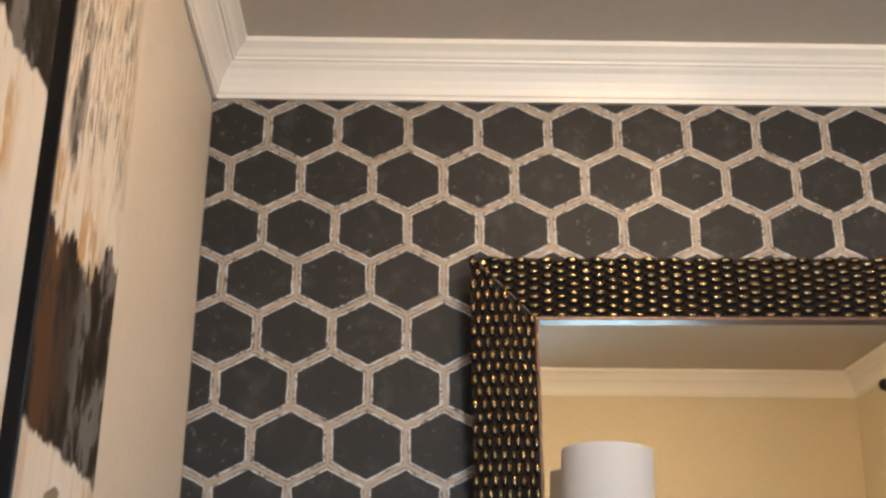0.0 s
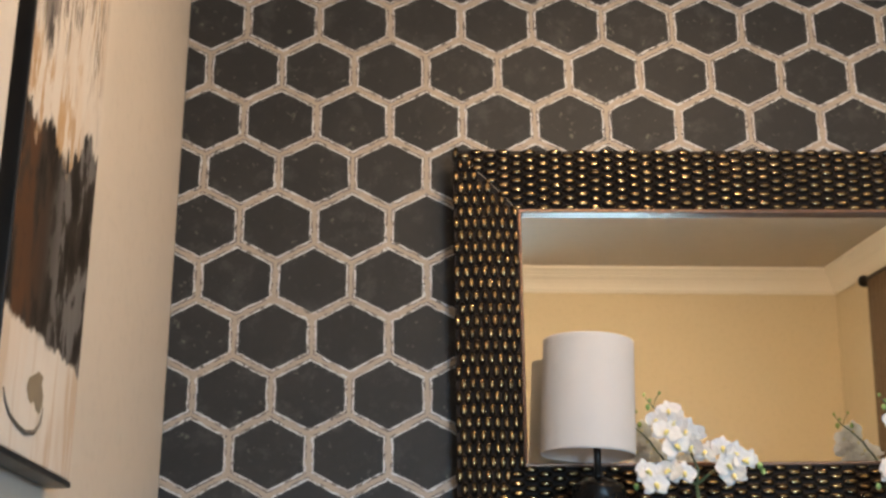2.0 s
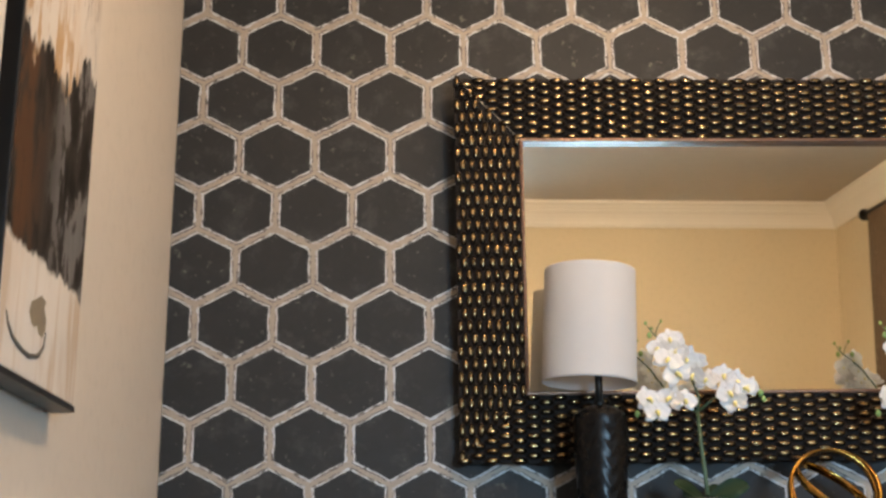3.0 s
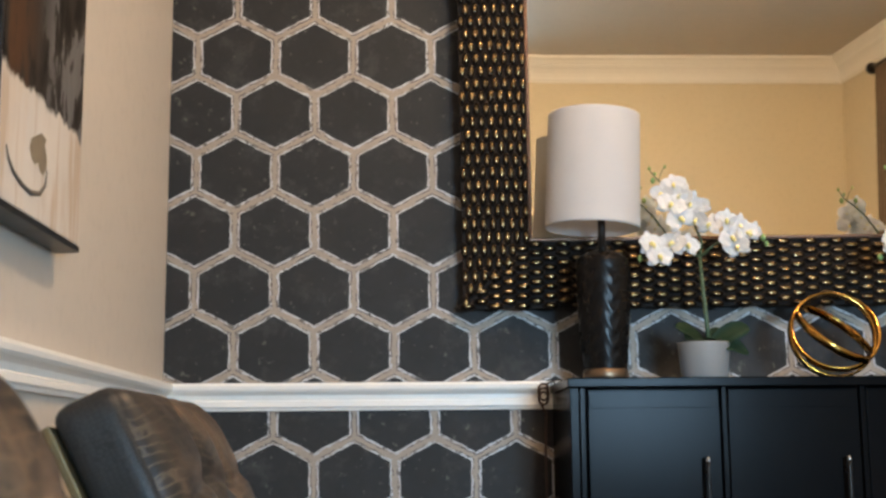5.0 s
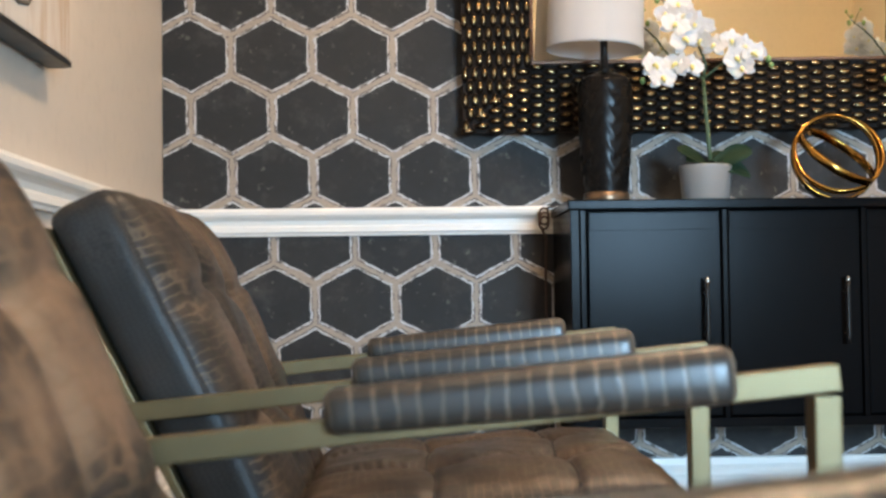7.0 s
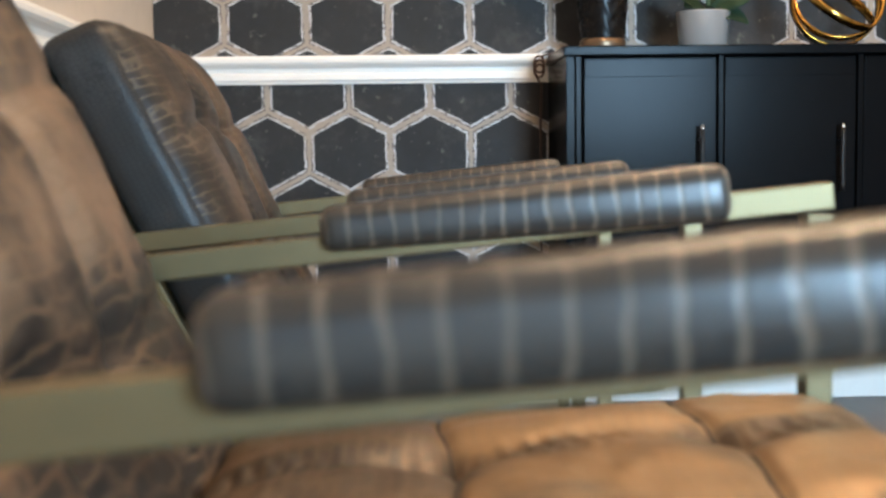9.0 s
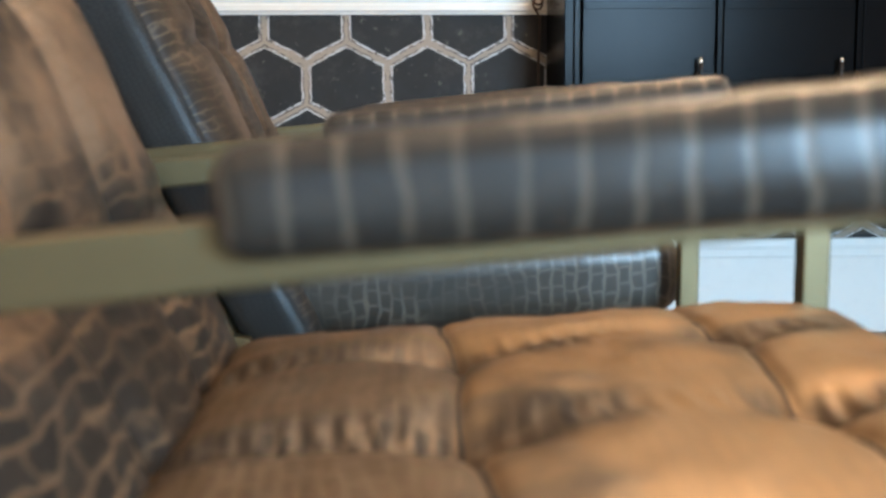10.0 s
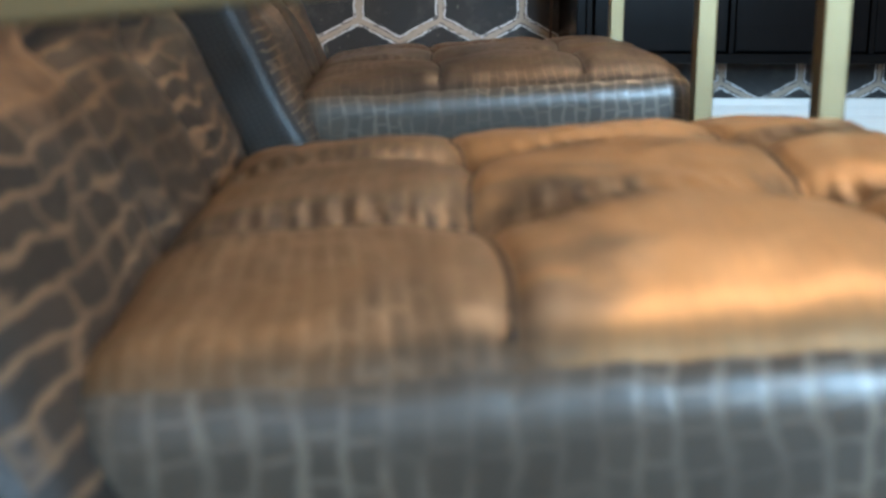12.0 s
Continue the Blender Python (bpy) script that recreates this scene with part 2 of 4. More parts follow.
def make_leather(name, pitch, wobble, cross, plates, lines, amount, width, spec=0.45, rough=0.32, relief=0.2, patch=0.3, worn=None, sheen=0.0, seat=False):
    """Embossed reptile leather: rows of dark plates across the x axis, pitch rows a metre, parted by paler grooves that
    fade in places.
    cross: plates a metre along a row; worn: the rubbed bronze, where it begins and how fast it fades from the middle;
    seat: smoother panels, their sheen put into the bronze, with plates darkened along the tufting seams."""
    k = Mat(name, rough, 0.0, 0.0, spec)
    v = k.coords()
    x, y, z = k.split(v)
    big = k.noise(v, 10, 4, 0.6)
    kink = k.math("ADD", k.math("MULTIPLY_ADD", k.noise(v, 13, 3, 0.5), 2.4 * wobble, -1.2 * wobble), k.math("MULTIPLY_ADD", k.noise(v, 42, 3, 0.5), 0.8 * wobble, -0.4 * wobble))
    s = k.math("MULTIPLY_ADD", x, pitch, kink)
    row = k.math("FLOOR", s)
    hop = k.math("FRACT", k.math("MULTIPLY", k.math("SINE", k.math("MULTIPLY", row, 12.9)), 43.7))
    t = k.math("ADD", k.math("MULTIPLY_ADD", k.math("ADD", y, z), cross, hop), k.math("MULTIPLY", kink, 0.8))
    wide = k.math("MULTIPLY_ADD", k.noise(v, 22, 3), width, width * 0.25)
    across_ = k.step(k.math("SUBTRACT", k.math("PINGPONG", s, 0.5), wide), -0.03, 0.07, True)
    along_ = k.step(k.math("SUBTRACT", k.math("PINGPONG", t, 0.5), k.math("MULTIPLY", wide, 0.5)), -0.02, 0.06, True)
    groove_ = k.math("MAXIMUM", across_, k.math("MULTIPLY", along_, 0.75 if cross > 3 else 0.0))
    fade = k.math("MULTIPLY_ADD", k.step(big, 0.38, 0.60), 1 - patch, patch)
    show = k.math("MULTIPLY", k.math("MULTIPLY", groove_, fade), amount)
    single = k.math("FRACT", k.math("MULTIPLY_ADD", k.math("FLOOR", t), 0.37, k.math("MULTIPLY", hop, 3.1)))
    plate = k.mix(k.math("MULTIPLY_ADD", k.noise(v, 60, 4), 0.5, k.math("MULTIPLY", single, 0.5)), plates[0], plates[1])
    rub_sheen = k.step(k.math("MULTIPLY_ADD", k.math("ABSOLUTE", k.math("SUBTRACT", x, 0.05)), -worn[2], k.noise(v, 7.5, 4, 0.55)), worn[1], worn[1] + 0.2) if worn else None
    if seat:
        smooth = k.step(k.math("ADD", x, k.math("MULTIPLY", big, 0.03)), -0.056, -0.040)
        ny = k.math("MINIMUM", k.math("ABSOLUTE", k.math("SUBTRACT", y, 0.085)), k.math("ABSOLUTE", k.math("ADD", y, 0.085)))
        near_seam = k.step(k.math("ADD", ny, k.math("MULTIPLY_ADD", k.noise(v, 14, 3), 0.07, -0.035)), 0.016, 0.040, True)
        near_tuft = k.step(k.math("PINGPONG", k.math("ADD", x, 0.035), 0.082), 0.040, 0.072, True)
        bunch = k.math("MULTIPLY", near_seam, k.math("MAXIMUM", near_tuft, k.math("SUBTRACT", 1.0, smooth)))
        # more bronze on the smooth panels: wear, with their warm sheen painted in
        plate = k.mix(k.math("MULTIPLY", rub_sheen, k.math("MULTIPLY_ADD", smooth, 0.72, 0.2)), plate, k.mix(k.noise(v, 26, 4, 0.6), tuple(0.72 * c for c in worn[0]), tuple(1.12 * c for c in worn[0])))
        # plates get darker along the cross seams and around the tufts
        plate = k.mix(k.math("MULTIPLY", bunch, k.math("MULTIPLY_ADD", single, 0.4, 0.6)), plate, (0.036, 0.028, 0.022))
        show = k.math("MULTIPLY", show, k.math("MAXIMUM", k.math("MULTIPLY_ADD", smooth, -0.72, 1.0), bunch))
    elif worn:
        plate = k.mix(k.math("MULTIPLY", rub_sheen, 0.8), plate, worn[0])
    k.colour(k.mix(show, plate, k.mix(k.noise(v, 45, 3), lines[0], lines[1])))
    k.rough(k.math("MULTIPLY_ADD", k.noise(v, 70, 4), 0.16, rough - 0.06))
    if sheen:
        k.link(k.math("MULTIPLY_ADD", rub_sheen, 0.6 * sheen, 0.4 * sheen), k.b.inputs["Metallic"])
    h = k.math("ADD", k.math("SUBTRACT", 1.0, show), k.math("MULTIPLY", k.noise(v, 260, 3), 0.2))
    k.bump(h, relief, 0.0016)
    return k.m


def make_fine_leather():
    """Small square scales on the sides of the cushions."""
    k = Mat("fine_scaled_leather", 0.40, 0.0, 0.0, 0.26)
    v = k.coords()
    w = k.node("ShaderNodeMapping")
    w.inputs["Scale"].default_value = (190, 150, 150)
    k.link(v, w.inputs["Vector"])
    vor = k.node("ShaderNodeTexVoronoi", Scale=1.0, Randomness=0.55)
    vor.feature = "DISTANCE_TO_EDGE"
    k.link(w.outputs["Vector"], vor.inputs["Vector"])
    d = vor.outputs["Distance"]
    col = k.mix(k.noise(v, 20, 5), (0.019, 0.018, 0.017), (0.036, 0.033, 0.030))
    col = k.mix(k.step(d, 0.04, 0.12, True), col, (0.018, 0.016, 0.015))
    k.colour(col).rough(k.math("MULTIPLY_ADD", k.noise(v, 50, 4), 0.2, 0.30))
    k.bump(k.step(d, 0.0, 0.2), 0.14, 0.0010)
    return k.m


def make_mirror():
    k = Mat("silvered_mirror_glass", 0.015, 1.0)
    k.colour((0.93, 0.91, 0.82))
    return k.m


def make_canvas(shift, foot, head):
    """Abstract painting: cream ground, a brown-black block, ochre and grey strokes. y runs across, z up, in metres from its lower corner."""
    k = Mat("abstract_painted_canvas", 0.75, 0.0, 0.0, 0.08)
    v = k.coords()
    mp = k.node("ShaderNodeMapping")
    mp.inputs["Location"].default_value = (0, shift, shift * 0.7)
    k.link(v, mp.inputs["Vector"])
    s = mp.outputs["Vector"]
    _, y, z = k.split(v)

    def stretched(sy, sz, turn=0.0):
        n = k.node("ShaderNodeMapping")
        n.inputs["Rotation"].default_value = (radians(turn), 0, 0)
        n.inputs["Scale"].default_value = (1, sy, sz)
        k.link(s, n.inputs["Vector"])
        return n.outputs["Vector"]

    brush = stretched(2.2, 0.5)
    streak = k.noise(brush, 11, 5, 0.6)
    fine = k.noise(stretched(2.6, 0.42), 22, 5, 0.65)
    broad = k.noise(s, 5.5, 5, 0.6)
    slant = k.noise(stretched(1.0, 0.45, 35), 15, 5, 0.6)
    col = k.mix(broad, (0.50, 0.44, 0.375), (0.68, 0.62, 0.55))
    warm = k.step(k.noise(brush, 5, 4), 0.55, 0.70)
    col = k.mix(k.math("MULTIPLY", warm, 0.25), col, (0.55, 0.36, 0.20))
    rag = k.math("MULTIPLY_ADD", k.math("ADD", streak, k.math("MULTIPLY", slant, 0.7)), 0.30, -0.255)
    # thin grey and umber strokes in the upper part, thinning out downwards, with a darker patch at one side
    lift = k.math("ADD", z, k.math("MULTIPLY", rag, 2.0))
    zone = k.math("MULTIPLY", k.step(lift, 0.64, 0.76), k.step(y, 0.40 + 0.05 * shift, 0.45 + 0.05 * shift, True))
    hair = k.noise(stretched(5.0, 0.5, 4), 26, 4, 0.6)
    tops = k.math("MULTIPLY", zone, k.step(hair, 0.49, 0.55))
    col = k.mix(k.math("MULTIPLY", tops, 0.92), col, k.mix(k.step(slant, 0.42, 0.58), (0.33, 0.27, 0.215), (0.15, 0.125, 0.105)))
    gold_ = k.math("MULTIPLY", zone, k.step(k.noise(stretched(3.0, 0.4, -3), 17, 4), 0.56, 0.66))
    col = k.mix(k.math("MULTIPLY", gold_, 0.6), col, (0.48, 0.33, 0.18))
    patch = k.math("MULTIPLY", k.step(k.math("ABSOLUTE", k.math("SUBTRACT", k.math("ADD", y, k.math("MULTIPLY", z, 0.10)), 0.165)), 0.02, 0.055, True), k.step(k.math("ABSOLUTE", k.math("SUBTRACT", lift, 0.78)), 0.08, 0.16, True))
    col = k.mix(k.math("MULTIPLY", patch, k.step(slant, 0.40, 0.50)), col, k.mix(k.step(fine, 0.45, 0.55), (0.055, 0.048, 0.045), (0.19, 0.165, 0.15)))
    wash = k.math("MULTIPLY", k.step(z, 0.17, 0.23, True), k.step(k.math("ADD", k.noise(stretched(3.0, 0.35), 9, 4), k.math("MULTIPLY", k.step(y, 0.34, 0.42), 0.12)), 0.50, 0.66))
    col = k.mix(k.math("MULTIPLY", wash, 0.55), col, (0.42, 0.28, 0.16))
    # ochre strokes running down into the block
    fall = k.math("MULTIPLY", k.step(z, 0.44, 0.50), k.step(lift, 0.60, 0.70, True))
    fall = k.math("MULTIPLY", k.math("MULTIPLY", fall, k.step(y, 0.30, 0.36, True)), k.step(streak, 0.46, 0.55))
    col = k.mix(k.math("MULTIPLY", fall, 0.85), col, k.mix(fine, (0.25, 0.12, 0.04), (0.55, 0.35, 0.15)))
    # brown-black block: its upper edge dips in the middle and rises at the far side
    rise_ = k.math("MULTIPLY", k.step(y, 0.27, 0.37), -0.085)
    low = k.math("ADD", z, k.math("MULTIPLY_ADD", slant, 0.10, -0.05))
    high = k.math("ADD", k.math("ADD", z, rise_), k.math("MULTIPLY", rag, 0.55))
    block = k.math("MULTIPLY", k.step(low, foot, foot + 0.012), k.step(high, head, head + 0.015, True))
    inner = k.mix(k.step(slant, 0.36, 0.50), (0.014, 0.011, 0.009), (0.034, 0.028, 0.023))
    umber = k.math("MULTIPLY", k.step(y, 0.07, 0.22, True), k.step(k.math("MULTIPLY_ADD", slant, 0.6, k.math("MULTIPLY", streak, 0.4)), 0.45, 0.54))
    inner = k.mix(k.math("MULTIPLY", umber, 0.85), inner, (0.085, 0.040, 0.019))
    grey = k.math("MULTIPLY", k.step(y, 0.16, 0.30), k.step(slant, 0.49, 0.54))
    inner = k.mix(k.math("MULTIPLY", grey, 0.9), inner, k.mix(fine, (0.09, 0.083, 0.078), (0.20, 0.186, 0.178)))
    col = k.mix(block, col, inner)
    k.colour(col).bump(fine, 0.25, 0.002)
    return k.m


petal_white, shade_linen, bead_relief, floor_wood = make_petal(), make_shade(), make_bead(), make_floor()
TAN, PALE, BRONZE = ((0.16, 0.115, 0.077), (0.25, 0.18, 0.125)), ((0.125, 0.105, 0.081), (0.195, 0.163, 0.126)), (0.335, 0.200, 0.094)
leather = make_leather("bronze_reptile_leather", 105, 0.9, 24, ((0.055, 0.037, 0.024), (0.10, 0.066, 0.040)), ((0.13, 0.090, 0.056), (0.20, 0.138, 0.084)), 0.8, 0.16, 0.5, 0.42, 0.3, 0.4, (BRONZE, 0.34, 0.0), 0.45, True)
leather_dark = make_leather("dark_bronze_reptile_leather", 95, 1.0, 34, ((0.022, 0.017, 0.014), (0.050, 0.036, 0.027)), TAN, 0.4, 0.08, 0.35, 0.38, 0.22, 0.1, ((0.080, 0.053, 0.034), 0.42, 0.0), 0.2)
BACK_PLATES, BACK_LINES = ((0.017, 0.015, 0.0135), (0.038, 0.030, 0.024)), ((0.12, 0.085, 0.057), (0.20, 0.14, 0.093))
leather_back = make_leather("bronze_reptile_back_leather", 62, 0.95, 24, BACK_PLATES, ((0.115, 0.072, 0.043), (0.19, 0.118, 0.068)), 0.72, 0.13, 0.12, 0.44, 0.3, 0.3, ((0.215, 0.136, 0.083), 0.385, 1.35))
leather_back_dark = make_leather("dark_reptile_back_leather", 84, 1.1, 26, BACK_PLATES, BACK_LINES, 0.5, 0.12, 0.25, 0.40, 0.25, 0.15, ((0.12, 0.075, 0.046), 0.48, 0.0))
leather_pad = make_leather("bronze_reptile_armrest_leather", 60, 0.42, 1.2, ((0.020, 0.0175, 0.0155), (0.040, 0.032, 0.025)), ((0.115, 0.083, 0.056), (0.18, 0.132, 0.092)), 0.64, 0.10, 0.42, 0.31, 0.10, 0.6)
leather_side = make_leather("bronze_reptile_side_leather", 66, 0.7, 60, ((0.040, 0.033, 0.026), (0.066, 0.055, 0.043)), PALE, 0.7, 0.15, 0.65, 0.34, 0.12, 0.2)
leather_fine = make_fine_leather()
seam_dark = plain("dark_seam_thread", (0.012, 0.009, 0.007), 0.7)
mirror_glass = make_mirror()


# ---- geometry helpers ----
def mesh_of(name, bm, material, smooth=False):
    me = bpy.data.meshes.new(name)
    bm.to_mesh(me)
    bm.free()
    for m in material if isinstance(material, (list, tuple)) else (material,):
        me.materials.append(m)
    if smooth:
        me.shade_smooth()
    return me


def part(name, bm, material, parent, label="", smooth=False, m=None):
    ob = new(name, mesh_of(name, bm, material, smooth))
    ob.parent = parent
    if m is not None:
        ob.matrix_basis = m
    return tagged(ob, label) if label else ob


def thing(name, x, y, z, label, category, group="", kind=""):
    ob = new(name)
    ob.empty_display_size = 0.05
    ob.matrix_basis = pose(x, y, z)
    return tagged(ob, label, category, group, kind)


def structure(name, bm, material, label, category):
    return tagged(new(name, mesh_of(name, bm, material)), label, category, "", "structure")


def add_box(bm, x0, x1, y0, y1, z0, z1, bevel=0.0, seg=2):
    r = bmesh.ops.create_cube(bm, size=1, matrix=Matrix.LocRotScale(((x0 + x1) / 2, (y0 + y1) / 2, (z0 + z1) / 2), None, (x1 - x0, y1 - y0, z1 - z0)))
    if bevel:
        edges = list({e for v in r["verts"] for e in v.link_edges})
        bmesh.ops.bevel(bm, geom=edges, offset=bevel, segments=seg, affect="EDGES", profile=0.6)
    return bm


def box(*a, **k):
    return add_box(bmesh.new(), *a, **k)


def add_lathe(bm, profile, n=32, x=0.0, y=0.0, closed=True):
    rings = [[bm.verts.new((x + r * math.cos(2 * math.pi * i / n), y + r * math.sin(2 * math.pi * i / n), z)) for i in range(n)] for r, z in profile]
    for a, b in zip(rings, rings[1:]):
        for i in range(n):
            bm.faces.new((a[i], a[(i + 1) % n], b[(i + 1) % n], b[i]))
    if closed:
        bm.faces.new(rings[0][::-1])
        bm.faces.new(rings[-1])
    return bm


def lathe(profile, n=32, **k):
    return add_lathe(bmesh.new(), profile, n, **k)


def add_tube(bm, pts, radius, n=8, ends=True):
    """A round tube through points; radius is one number or one for each point."""
    pts = [Vector(p) for p in pts]
    rad = radius if isinstance(radius, (list, tuple)) else [radius] * len(pts)
    rings = []
    side = None
    for i, p in enumerate(pts):
        d = (pts[min(i + 1, len(pts) - 1)] - pts[max(i - 1, 0)]).normalized()
        if side is None:
            side = d.cross(Vector((0.3, 0.9, 0.2))).normalized()
        side = (side - d * side.dot(d)).normalized()
        up = d.cross(side)
        rings.append([bm.verts.new(p + rad[i] * (math.cos(2 * math.pi * j / n) * side + math.sin(2 * math.pi * j / n) * up)) for j in range(n)])
    for a, b in zip(rings, rings[1:]):
        for j in range(n):
            bm.faces.new((a[j], a[(j + 1) % n], b[(j + 1) % n], b[j]))
    if ends:
        bm.faces.new(rings[0][::-1])
        bm.faces.new(rings[-1])
    return bm


def extrude_profile(profile, path):
    """Sweeps a closed profile of (out, up) along a path of (x, y, outward direction) stations."""
    bm = bmesh.new()
    rings = [[bm.verts.new((x + o * dx, y + o * dy, z)) for o, z in profile] for x, y, dx, dy in path]
    n = len(profile)
    for a, b in zip(rings, rings[1:]):
        for j in range(n):
            bm.faces.new((a[j], b[j], b[(j + 1) % n], a[(j + 1) % n]))
    bm.faces.new(rings[0])
    bm.faces.new(rings[-1][::-1])
    bmesh.ops.recalc_face_normals(bm, faces=bm.faces[:])
    return bm


# ---- room shell ----
T = 0.12
structure("floor", box(LEFT - T, RIGHT + T, BACK - T - 0.6, FRONT + T, -0.1, 0), floor_wood, "dark stained wood floor under the chairs", "floor")
structure("ceiling", box(LEFT - T, RIGHT + T, BACK - T, FRONT + T, TOP, TOP + 0.1), ceiling_paint, "taupe painted flat ceiling above white crown", "ceiling")
structure("wall_north", box(LEFT - T, RIGHT + T, FRONT + 0.001, FRONT + T, 0, TOP), wall_paint, "wall behind the hexagon wallpaper", "wall")
structure("wall_west", box(LEFT - T, LEFT, BACK - T, FRONT + 0.001, 0, TOP), wall_paint, "plain warm beige painted side wall", "wall")
bm = bmesh.new()
add_box(bm, RIGHT, RIGHT + T, BACK - T, WIN[0], 0, TOP)
add_box(bm, RIGHT, RIGHT + T, WIN[1], FRONT + 0.001, 0, TOP)
add_box(bm, RIGHT, RIGHT + T, WIN[0], WIN[1], 0, WIN[2])
add_box(bm, RIGHT, RIGHT + T, WIN[0], WIN[1], WIN[3], TOP)
structure("wall_east", bm, back_paint, "gold beige painted wall with a curtained window", "wall")
bm = bmesh.new()
add_box(bm, LEFT, DOOR[0], BACK - T, BACK, 0, TOP)
add_box(bm, DOOR[1], LOW[0], BACK - T, BACK, 0, TOP)
add_box(bm, LOW[1], RIGHT, BACK - T, BACK, 0, TOP)
add_box(bm, LOW[0], LOW[1], BACK - T, BACK, 0, LOW[2])
add_box(bm, LOW[0], LOW[1], BACK - T, BACK, LOW[3], TOP)
add_box(bm, DOOR[0], DOOR[1], BACK - T, BACK, DOOR[3], TOP)
structure("wall_south", bm, back_paint, "gold beige painted wall with an open doorway", "wall")

# crown moulding: out from the wall, height
CROWN = [(0, 2.567), (0.012, 2.567), (0.014, 2.578), (0.018, 2.582), (0.022, 2.60), (0.030, 2.622), (0.043, 2.645), (0.054, 2.657), (0.058, 2.664),
         (0.064, 2.665), (0.066, 2.672), (0.072, 2.676), (0.082, 2.690), (0.094, 2.700), (0.100, 2.704), (0.102, 2.72), (0, 2.72)]
g = 0.002
path = [(LEFT, BACK, 1, 1), (LEFT, FRONT, 1, -1), (RIGHT, FRONT, -1, -1), (RIGHT, BACK, -1, 1), (LEFT, BACK, 1, 1)]
structure("crown_molding", extrude_profile([(o + g if o == 0 else o, z - (0.001 if z == 2.72 else 0)) for o, z in CROWN], path), trim_paint, "white stepped crown molding along the ceiling", "molding")
RAIL = [(0, 0.800), (0.010, 0.800), (0.012, 0.807), (0.016, 0.810), (0.016, 0.822), (0.012, 0.826), (0.012, 0.838), (0.018, 0.842), (0.026, 0.846), (0.030, 0.852), (0.031, 0.861), (0.028, 0.868), (0, 0.868)]
rail_path = [(LEFT, BACK, 1, 1), (LEFT, FRONT, 1, -1), (RIGHT, FRONT, -1, -1)]
structure("chair_rail", extrude_profile([(o + g if o == 0 else o, z) for o, z in RAIL], rail_path), trim_paint, "white moulded chair rail across the walls", "molding")
BASE = [(0, 0.0), (0.018, 0.0), (0.018, 0.19), (0.014, 0.198), (0.014, 0.212), (0.010, 0.222), (0.007, 0.238), (0, 0.241)]
structure("baseboard", extrude_profile([(o + g if o == 0 else o, z + 0.001) for o, z in BASE], rail_path), trim_paint, "tall white painted baseboard with moulded top", "molding")

# printed hexagon wallpaper: one flat sheet, each cell a dark hexagon ringed by its half of the trellis
PITCH, ROW, HB, HT = 0.2, 0.1523, 0.050, 0.1023
DRIFT = 0.0008                       # the paper hangs a little out of plumb: metres a row
Z2 = 2.268 + HB
BAND = 0.0142


def clip_poly(poly, axis, limit, keep_less):
    out = []
    for i, a in enumerate(poly):
        b = poly[(i + 1) % len(poly)]
        ina, inb = ((p[axis] <= limit) == keep_less for p in (a, b))
        if ina:
            out.append(a)
        if ina != inb:
            f = (limit - a[axis]) / (b[axis] - a[axis])
            out.append(tuple(a[j] + f * (b[j] - a[j]) for j in range(len(a))))
    return out


CELLS = []
X_HI, Z_LO, Z_HI = 2.62, 0.23, 2.575


def wallpaper():
    bm = bmesh.new()
    uv = bm.loops.layers.uv.new("UVMap")
    x_hi, z_lo, z_hi = X_HI, Z_LO, Z_HI

    def face(poly, mat):
        for axis, limit, less in ((0, LEFT + 0.001, False), (0, x_hi, True), (1, z_lo, False), (1, z_hi, True)):
            poly = clip_poly(poly, axis, limit, less) if len(poly) > 2 else poly
        if len(poly) < 3:
            return
        f = bm.faces.new([bm.verts.new((p[0], FRONT - 0.003, p[1])) for p in poly])
        f.material_index = mat
        for loop, p in zip(f.loops, poly):
            loop[uv].uv = (p[2], p[3])

    for r in range(-1, 17):
        zc = Z2 - ROW * (r - 2)
        for k in range(-1, 15):
            xc = PITCH * k + (PITCH / 2 if r % 2 == 0 else 0) + DRIFT * (r - 11)
            h = PITCH / 2
            outer = [(xc + h, zc + HB), (xc, zc + HT), (xc - h, zc + HB), (xc - h, zc - HB), (xc, zc - HT), (xc + h, zc - HB)]
            fx = (h - BAND) / h
            sl = (HT - HB) / h
            lift = BAND * math.sqrt(1 + sl * sl)
            ih = h - BAND
            it = HT - lift
            ib = it - sl * ih
            inner = [(xc + ih, zc + ib), (xc, zc + it), (xc - ih, zc + ib), (xc - ih, zc - ib), (xc, zc - it), (xc + ih, zc - ib)]
            # the strip below the chair rail is pasted a little lower
            outer, inner = ([(px_, pz_ - (0.010 if pz_ < 0.83 else 0.0)) for px_, pz_ in ring] for ring in (outer, inner))
            CELLS.append([(round(p[0] - xc, 5), round(p[1] - zc, 5)) for p in inner] + [(xc, zc)])
            for i in range(6):
                j = (i + 1) % 6
                face([(*outer[i], 0, 0), (*outer[j], 0.1, 0), (*inner[j], 0.1, 1), (*inner[i], 0, 1)], 1)
    bmesh.ops.remove_doubles(bm, verts=bm.verts[:], dist=0.0015)
    bmesh.ops.recalc_face_normals(bm, faces=bm.faces[:])
    return bm


paper = structure("wallpaper", wallpaper(), [hex_dark, hex_band], "charcoal wallpaper printed with whitewashed hexagon trellis", "wallpaper")

